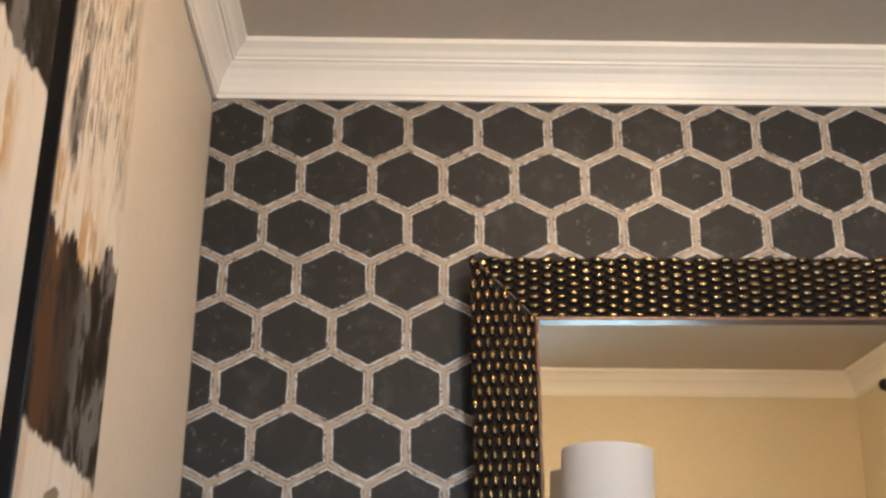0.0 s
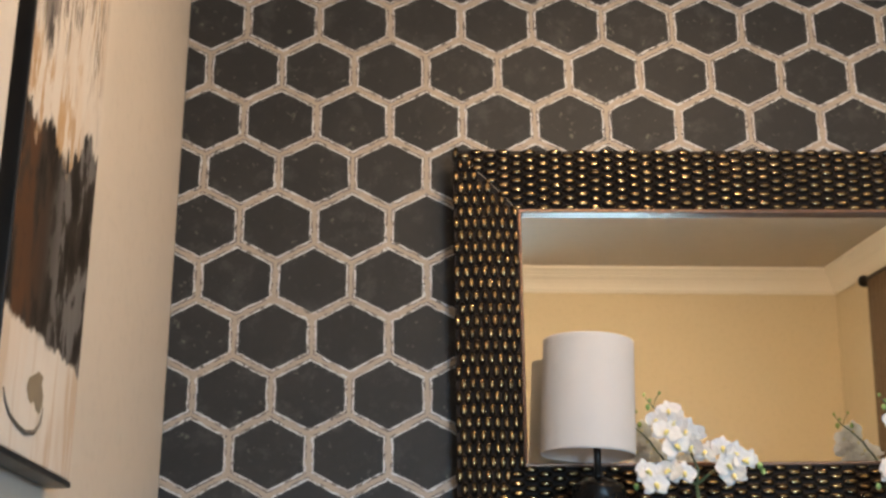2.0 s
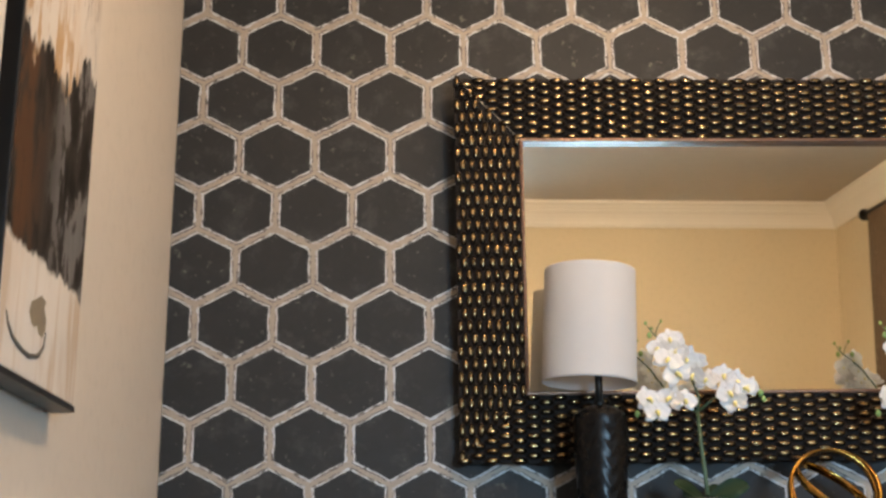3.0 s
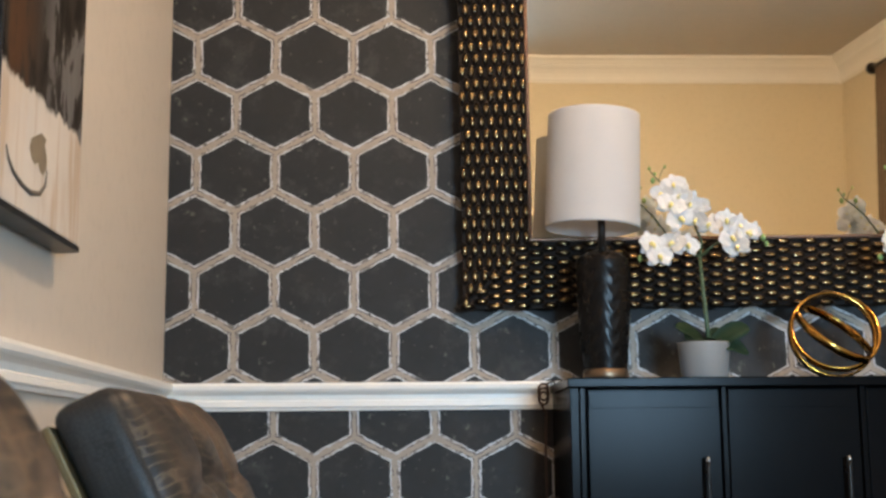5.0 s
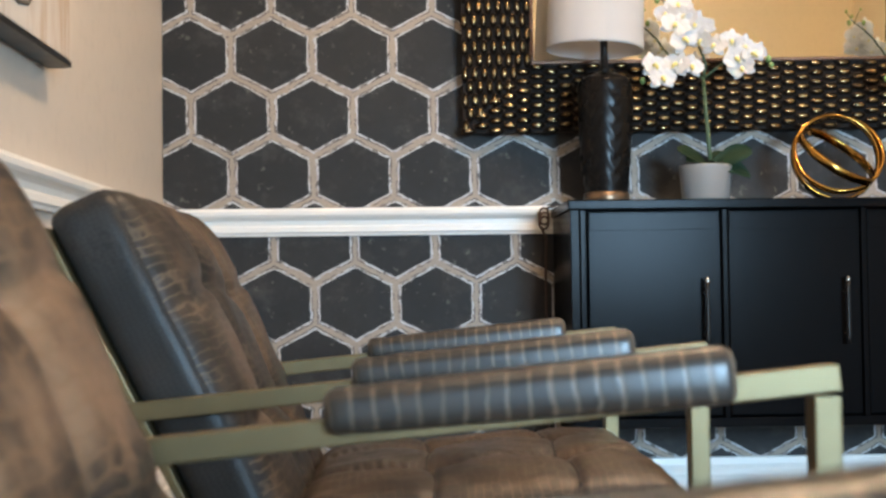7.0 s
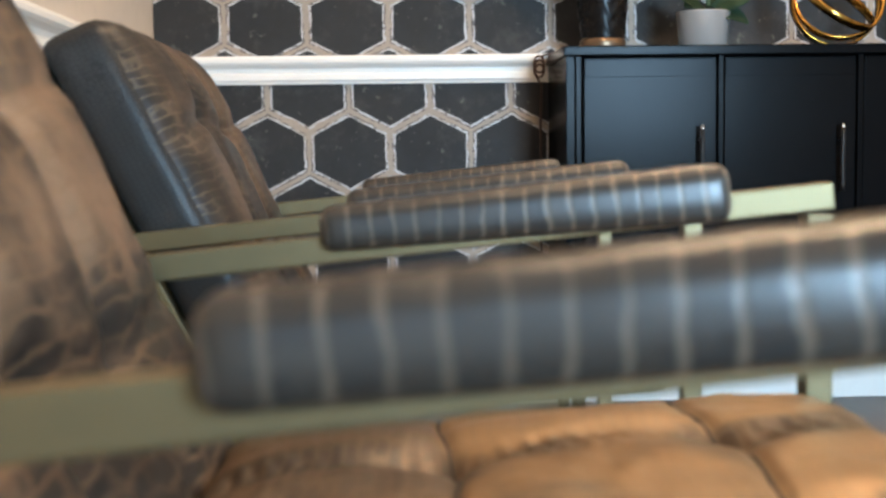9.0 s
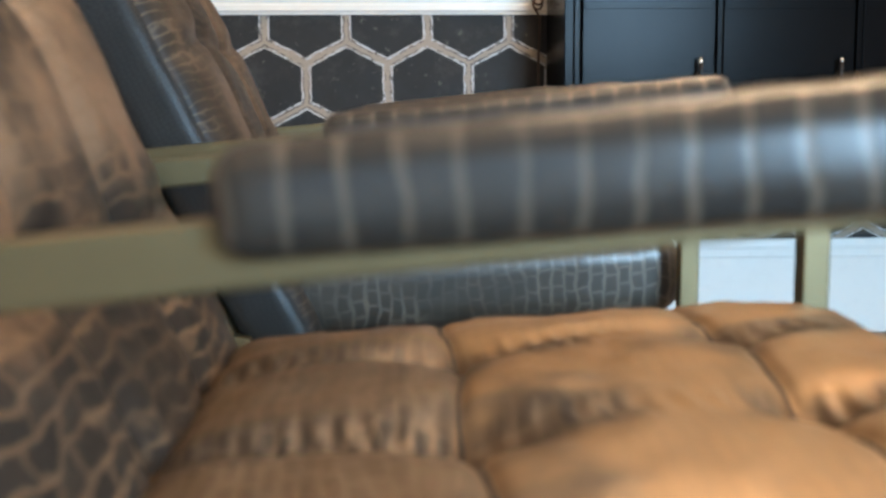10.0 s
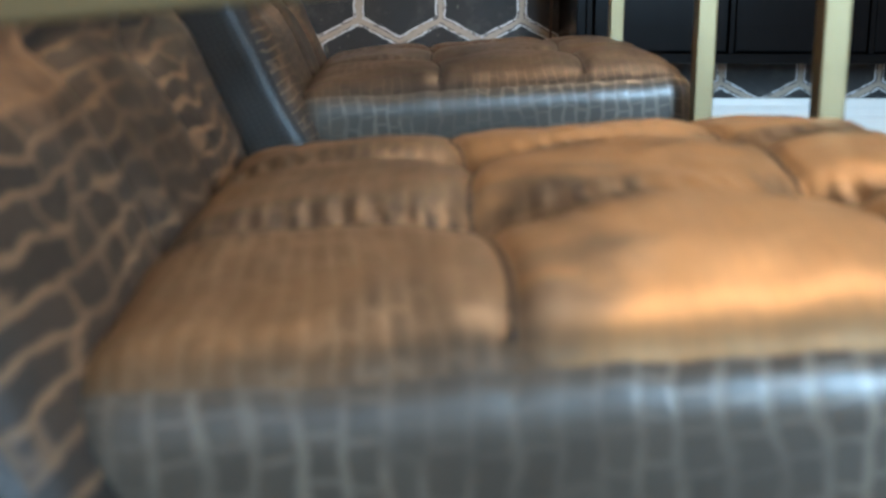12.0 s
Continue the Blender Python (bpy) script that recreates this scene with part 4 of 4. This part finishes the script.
def orchid(x, y, label):
    o = thing("orchid", x, y, CZ1, label, "potted orchid", "orchids on the sideboard")
    pot = part("pot", lathe([(0.052, 0.0), (0.054, 0.002), (0.061, 0.083), (0.062, 0.086), (0.061, 0.088), (0.055, 0.086), (0.053, 0.074), (0.0, 0.073)], 40, closed=False), white_pot, o, "white tapered ceramic pot", True)
    part("soil", lathe([(0.053, 0.070), (0.05, 0.076), (0.03, 0.079), (0.002, 0.080)], 24), plain("orchid_bark", (0.06, 0.045, 0.03), 0.9, 0, 0, 0.5, 120, 0.5), pot)
    for yaw, ln, wd, rise, droop, roll in ((172, 0.076, 0.027, 0.080, 0.022, -40), (8, 0.088, 0.031, 0.090, 0.034, 46), (-20, 0.092, 0.030, 0.036, 0.062, 40), (48, 0.076, 0.026, 0.080, 0.040, 20), (205, 0.074, 0.022, 0.050, 0.030, -35), (-70, 0.046, 0.018, 0.040, 0.030, 0)):
        part("leaf", leaf_blade(ln, wd, rise, droop), leaf_green, o, "", True, pose(0.01, 0, 0.080, roll, 0, yaw))
    part("stem", add_tube(bmesh.new(), [(0.014, 0, 0.07), (0.010, 0, 0.14), (0.004, 0, 0.22), (0.0, 0, 0.295)], [0.0052, 0.005, 0.0046, 0.004], 10), stem_green, o, "", True)
    part("branch", add_tube(bmesh.new(), [(0.0, 0, 0.29), (0.006, 0, 0.33), (-0.012, 0.01, 0.385), (-0.045, 0.01, 0.435), (-0.075, 0.005, 0.465), (-0.092, 0, 0.478), (-0.104, 0, 0.492), (-0.112, 0, 0.503)], [0.0032, 0.003, 0.0028, 0.0025, 0.002, 0.0017, 0.0013, 0.001], 8), stem_green, o, "", True)
    part("branch", add_tube(bmesh.new(), [(-0.092, 0, 0.478), (-0.086, 0, 0.497), (-0.078, 0, 0.51)], [0.0013, 0.0011, 0.0009], 6), stem_green, o, "", True)
    part("branch", add_tube(bmesh.new(), [(0.0, 0, 0.293), (0.04, 0, 0.325), (0.085, -0.01, 0.345), (0.135, -0.015, 0.338)], [0.003, 0.0027, 0.0024, 0.0018], 8), stem_green, o, "", True)
    part("branch", add_tube(bmesh.new(), [(0.0, 0, 0.293), (-0.04, -0.01, 0.31), (-0.09, -0.015, 0.30), (-0.135, -0.015, 0.285)], [0.003, 0.0026, 0.0022, 0.0016], 8), stem_green, o, "", True)
    for bx, by, bz, r in ((-0.114, 0, 0.508, 0.0042), (-0.100, 0.002, 0.495, 0.004), (-0.076, 0, 0.513, 0.0036), (-0.068, 0, 0.478, 0.0064), (-0.106, 0, 0.478, 0.0064), (0.150, -0.015, 0.336, 0.0075), (0.158, -0.012, 0.322, 0.006), (-0.146, -0.015, 0.286, 0.007)):
        part("bud", lathe([(0.0005, -1.2 * r), (0.7 * r, -0.7 * r), (r, 0), (0.75 * r, 0.8 * r), (0.0005, 1.4 * r)], 10, x=bx, y=by), bud_green, o, "", True, pose(0, 0, bz))
    rng = random.Random(7)
    spots = [(-0.056, -0.006, 0.452, 1.0), (-0.084, -0.008, 0.432, 0.9), (-0.040, -0.020, 0.424, 1.0), (-0.068, -0.030, 0.398, 1.15), (-0.022, -0.024, 0.404, 1.05), (0.002, -0.014, 0.396, 0.9),
             (-0.052, -0.034, 0.366, 1.15), (-0.008, -0.028, 0.366, 0.95), (0.024, -0.022, 0.352, 1.0), (-0.122, -0.026, 0.306, 1.1), (-0.104, -0.036, 0.276, 1.05), (-0.066, -0.034, 0.306, 1.1), (-0.034, -0.028, 0.304, 0.95),
             (0.062, -0.022, 0.364, 0.95), (0.092, -0.018, 0.352, 1.0), (0.070, -0.030, 0.322, 1.05), (0.108, -0.026, 0.332, 1.0), (0.086, -0.034, 0.298, 0.95), (0.126, -0.014, 0.340, 0.8)]
    for fx, fy, fz, s in spots:
        flower(o, fx - 0.004, fy - 0.008, fz + 0.012, rng.uniform(-38, 38), rng.uniform(-22, 20), rng.uniform(-30, 30), s * 1.06)
    return o


first = orchid(1.229, 2.245, "white moth orchid in a white ceramic pot")
copy_thing(first, pose(1.80, 2.235, CZ1, 0, 0, 0))

# ---- lamp cord, bunched at the sideboard's end ----
cord_pts = [(0.95, 2.425, 0.864), (0.905, 2.428, 0.868), (0.876, 2.41, 0.862)]
for q in range(31):
    a = q / 30 * 5 * math.pi
    cord_pts.append((0.866 + 0.012 * math.cos(a), 2.400 + 0.005 * math.sin(a * 0.7), 0.846 - 0.026 * q / 30 + 0.018 * math.sin(a)))
cord_pts += [(0.874, 2.42, 0.79), (0.872, 2.43, 0.70), (0.873, 2.428, 0.55), (0.872, 2.425, 0.40), (0.873, 2.425, 0.24)]
cord = add_tube(bmesh.new(), cord_pts, 0.0030, 6)
tagged(new("lamp_cord", mesh_of("lamp_cord", cord, plain("brown_cord_cover", (0.05, 0.022, 0.012), 0.5), True)), "brown bunched lamp cord hanging beside the black sideboard", "cable")

# ---- gold ring sculpture ----
orb = thing("ring_sculpture", 1.537, 2.235, CZ1, "polished gold interlocking ring orb on the sideboard", "ornament")


def ring_mesh(radius, width, thick):
    bm = bmesh.new()
    n = 72
    sec = [(-thick, -width * 0.7), (-thick * 0.3, -width), (thick, -width * 0.8), (thick * 1.2, 0), (thick, width * 0.8), (-thick * 0.3, width), (-thick, width * 0.7)]
    rings = [[bm.verts.new(((radius + o_) * math.cos(2 * math.pi * i / n), (radius + o_) * math.sin(2 * math.pi * i / n), w)) for o_, w in sec] for i in range(n)]
    for i in range(n):
        a, b = rings[i], rings[(i + 1) % n]
        for j in range(len(sec)):
            k = (j + 1) % len(sec)
            bm.faces.new((a[j], b[j], b[k], a[k]))
    bmesh.ops.recalc_face_normals(bm, faces=bm.faces[:])
    return bm


for r, off, rx, ry, rz in ((0.101, -0.0035, 80, 5, 0), (0.100, 0.0045, 66, -14, 0), (0.098, 0.0, 31, 30, 0)):
    part("ring", ring_mesh(r, 0.0105, 0.0034), gold, orb, "", True, pose(off, 0, 0.1075 + off, rx, ry, rz))


# ---- armchairs ----
def rounded_box(lx, ly, lz, r, nx, ny, nz, shape, sides=0):
    """A soft box centred at the origin; shape(x, y, z, u, v, w) moves each point, u, v, w in -1..1."""
    bm = bmesh.new()
    seen = {}

    def vert(u, v, w):
        key = (round(u, 5), round(v, 5), round(w, 5))
        if key not in seen:
            p = Vector((u * lx / 2, v * ly / 2, w * lz / 2))
            core = Vector((max(-lx / 2 + r, min(lx / 2 - r, p.x)), max(-ly / 2 + r, min(ly / 2 - r, p.y)), max(-lz / 2 + r, min(lz / 2 - r, p.z))))
            d = p - core
            q = core + d.normalized() * r if d.length > 1e-9 else p
            seen[key] = bm.verts.new(shape(q.x, q.y, q.z, u, v, w))
        return seen[key]

    def spaced(n, half):
        # more points near the rounded edges
        k = [-half, -half + r * 0.12, -half + r * 0.3, -half + r * 0.6, -half + r]
        mid = [-half + r + (2 * half - 2 * r) * i / n for i in range(1, n)]
        return [x / half for x in k + mid + [-x for x in reversed(k)]]

    us, vs, ws = spaced(nx, lx / 2), spaced(ny, ly / 2), spaced(nz, lz / 2)
    for fixed in (-1, 1):
        for a, b, f in ((us, vs, lambda i, j: (i, j, fixed)), (vs, ws, lambda i, j: (fixed, i, j)), (us, ws, lambda i, j: (i, fixed, j))):
            for i in range(len(a) - 1):
                for j in range(len(b) - 1):
                    made = bm.faces.new([vert(*f(*c)) for c in ((a[i], b[j]), (a[i + 1], b[j]), (a[i + 1], b[j + 1]), (a[i], b[j + 1]))])
                    made.material_index = 0 if a is us and b is vs and fixed == 1 else sides
    bmesh.ops.recalc_face_normals(bm, faces=bm.faces[:])
    return bm


def groove(d, width):
    return math.exp(-(d / width) ** 2)


SEAMS_X, SEAMS_Y = (-0.060, 0.104), (-0.085, 0.085)


def seat_shape(x, y, z, u, v, w):
    up = max(0.0, w)
    dome = 0.024 * (1 - u ** 6) * (1 - abs(v) ** 4)
    cut = (1 - 0.8 * abs(v) ** 5) * sum(0.0035 * groove(x - s, 0.016) + 0.005 * groove(x - s - 0.004 * math.sin(25 * y), 0.0045) for s in SEAMS_X) + sum(0.0095 * groove(y - s - 0.016 * math.sin(11 * x + 9 * s), 0.020) * (0.55 + 0.45 * math.sin(19 * x + 30 * s)) for s in SEAMS_Y)
    tuft = sum(0.016 * math.exp(-((x - a) ** 2 + (y - b) ** 2) / 0.0011) for a in SEAMS_X for b in SEAMS_Y)
    wr = 0.0028 * noise.noise(Vector((x * 16, y * 16, 1.7))) + 0.0016 * noise.noise(Vector((x * 45, y * 30, 4)))
    wr += sum(0.0026 * math.sin(430 * x + 2.2 * math.sin(55 * y + 9 * s)) * groove(y - s, 0.020) * (0.6 + 0.4 * math.sin(31 * x + 20 * s)) for s in SEAMS_Y)
    bulge = 1 + 0.05 * (1 - w * w)
    return (x * (1 + 0.02 * (1 - w * w)), y * (1 + (bulge - 1) * 0.35) * (1 - 0.028 * (1 - w)), z + up * (dome - cut - tuft + wr))


BACK_X, BACK_Y = (-0.035, 0.13), (-0.08, 0.08)


def back_shape(x, y, z, u, v, w, plump=0.026):
    # x along the height, y across, z towards the sitter
    up = max(0.0, w)
    dome = plump * (0.72 + 0.42 * u) * (1 - u ** 6) * (1 - v ** 8)
    cut = (1 - v ** 6) * sum(0.008 * groove(x - s - 0.01 * math.sin(20 * y), 0.013) for s in BACK_X) + (1 - u ** 8) * sum(0.010 * groove(y - s, 0.016) for s in BACK_Y)
    tuft = sum(0.016 * math.exp(-((x - a) ** 2 + (y - b) ** 2) / 0.0010) for a in BACK_X for b in BACK_Y)
    wr = 0.0028 * noise.noise(Vector((x * 18, y * 18, 7.7)))
    return (x, y * (1 - 0.06 * max(0, u) ** 4 * (0.5 + 0.5 * w)), z + up * (dome - cut - tuft + wr))


def bar(p, q, wide, thick):
    """A square bar from p to q: thick across the run in the side plane, wide along y."""
    p, q = Vector(p), Vector(q)
    d = q - p
    bm = box(0, d.length, -wide / 2, wide / 2, -thick / 2, thick / 2, 0.0018)
    ang = math.degrees(math.atan2(d.z, d.x))
    bmesh.ops.transform(bm, matrix=pose(*p, 0, -ang, 0), verts=bm.verts[:])
    return bm


def armchair(hide, back_hide, plump):
    c = thing("armchair", 0.0, 0.0, 0.0, "armchair in bronze reptile leather on a brass bar frame", "armchair", "armchairs in a row")
    HALF = 0.288
    back_top, back_low = (0.1295, 0.732), (0.349, 0.299)
    for s in (-1, 1):
        y = s * HALF
        part("front_leg", box(0.8255, 0.8465, y - 0.011, y + 0.011, 0.0, 0.5785, 0.0018), brass_frame, c)
        part("arm_rail", bar((0.205, y, 0.5325), (0.8465, y, 0.5920), 0.020, 0.0205), brass_frame, c)
        part("floor_rail", box(0.30, 0.8255, y - 0.011, y + 0.011, 0.0, 0.021, 0.0018), brass_frame, c)
        part("rear_leg", bar((0.342, y, 0.34), (0.30, y, 0.0), 0.022, 0.021), brass_frame, c)
        part("back_upright", bar((back_low[0], y * 0.93, back_low[1]), (back_top[0], y * 0.93, back_top[1]), 0.037, 0.010), brass_frame, c)
        part("seat_rail", box(0.335, 0.8255, y - 0.011, y + 0.011, 0.308, 0.329, 0.0018), brass_frame, c)

        def pad_shape(x, yy, z, u, v, w):
            return (x, yy * (1 - 0.10 * max(0, w)), z * (0.98 + 1.0 * x) + 0.0004 * math.sin(x * 170) * max(0, w) + (0.002 * (1 - v * v) if w > 0 else 0))

        pad = rounded_box(0.306, 0.047, 0.038, 0.011, 26, 4, 3, pad_shape)
        part("armrest_pad", pad, leather_pad, c, "striped reptile leather armrest pad", True, pose(0.6145, y, 0.5830, 0, -4.6, 0))
    for x, z in ((0.60, 0.318), (0.372, 0.318)):
        part("cross_bar", box(x - 0.0105, x + 0.0105, -HALF + 0.011, HALF - 0.011, z - 0.0105, z + 0.0105, 0.0018), brass_frame, c)
    seat = part("seat_cushion", rounded_box(0.452, 0.514, 0.100, 0.030, 120, 96, 5, seat_shape, 1), [hide, leather_side], c, "tufted reptile leather seat cushion", True, pose(0.612, 0, 0.3845, 0, -3.6, 0))
    for sx in SEAMS_X:
        pts = []
        for q in range(49):
            y = -0.247 + 0.494 * q / 48
            x = sx + 0.004 * math.sin(25 * y)
            p = seat_shape(x, y, 0.05, x / 0.226, y / 0.257, 1.0)
            pts.append((p[0], p[1], p[2] + 0.0004))
        part("seam", add_tube(bmesh.new(), pts, 0.0014, 6), seam_dark, seat, "", True)
    part("back_cushion", rounded_box(0.545, 0.564, 0.080, 0.022, 80, 76, 5, lambda *a: back_shape(*a, plump), 1), [back_hide, leather_fine], c, "tufted reptile leather back cushion", True, pose(0.2856, 0, 0.5240) @ pose(0, 0, 0, 0, 63.1, 0) @ pose(0, 0, 0, 0, 0, 180))
    part("back_panel", bar((back_low[0] - 0.001, 0, back_low[1]), (back_top[0] + 0.004, 0, back_top[1] - 0.008), 0.50, 0.006), back_hide, c)
    return c


armchair(leather_dark, leather_back_dark, 0.030).matrix_basis = pose(0.003, 0.996, 0)
armchair(leather, leather_back, 0.044).matrix_basis = pose(0, 0.003, 0)


# ---- printed hexagons of the wallpaper, last ----
whole = {}
for *poly, (xc, zc) in CELLS:
    cut = poly
    for axis, limit, less in ((0, LEFT + 0.001 - xc, False), (0, X_HI - xc, True), (1, Z_LO - zc, False), (1, Z_HI - zc, True)):
        cut = clip_poly(cut, axis, limit, less) if len(cut) > 2 else cut
    if len(cut) < 3:
        continue
    key = tuple(cut)
    if key not in whole:
        bm = bmesh.new()
        bm.faces.new([bm.verts.new((p[0], 0, p[1])) for p in cut])
        bmesh.ops.recalc_face_normals(bm, faces=bm.faces[:])
        whole[key] = mesh_of("hexagon", bm, hex_dark)
    me = whole[key]
    cell = new("hexagon", me)
    cell.parent = paper
    cell.matrix_basis = pose(xc, FRONT - 0.003, zc)
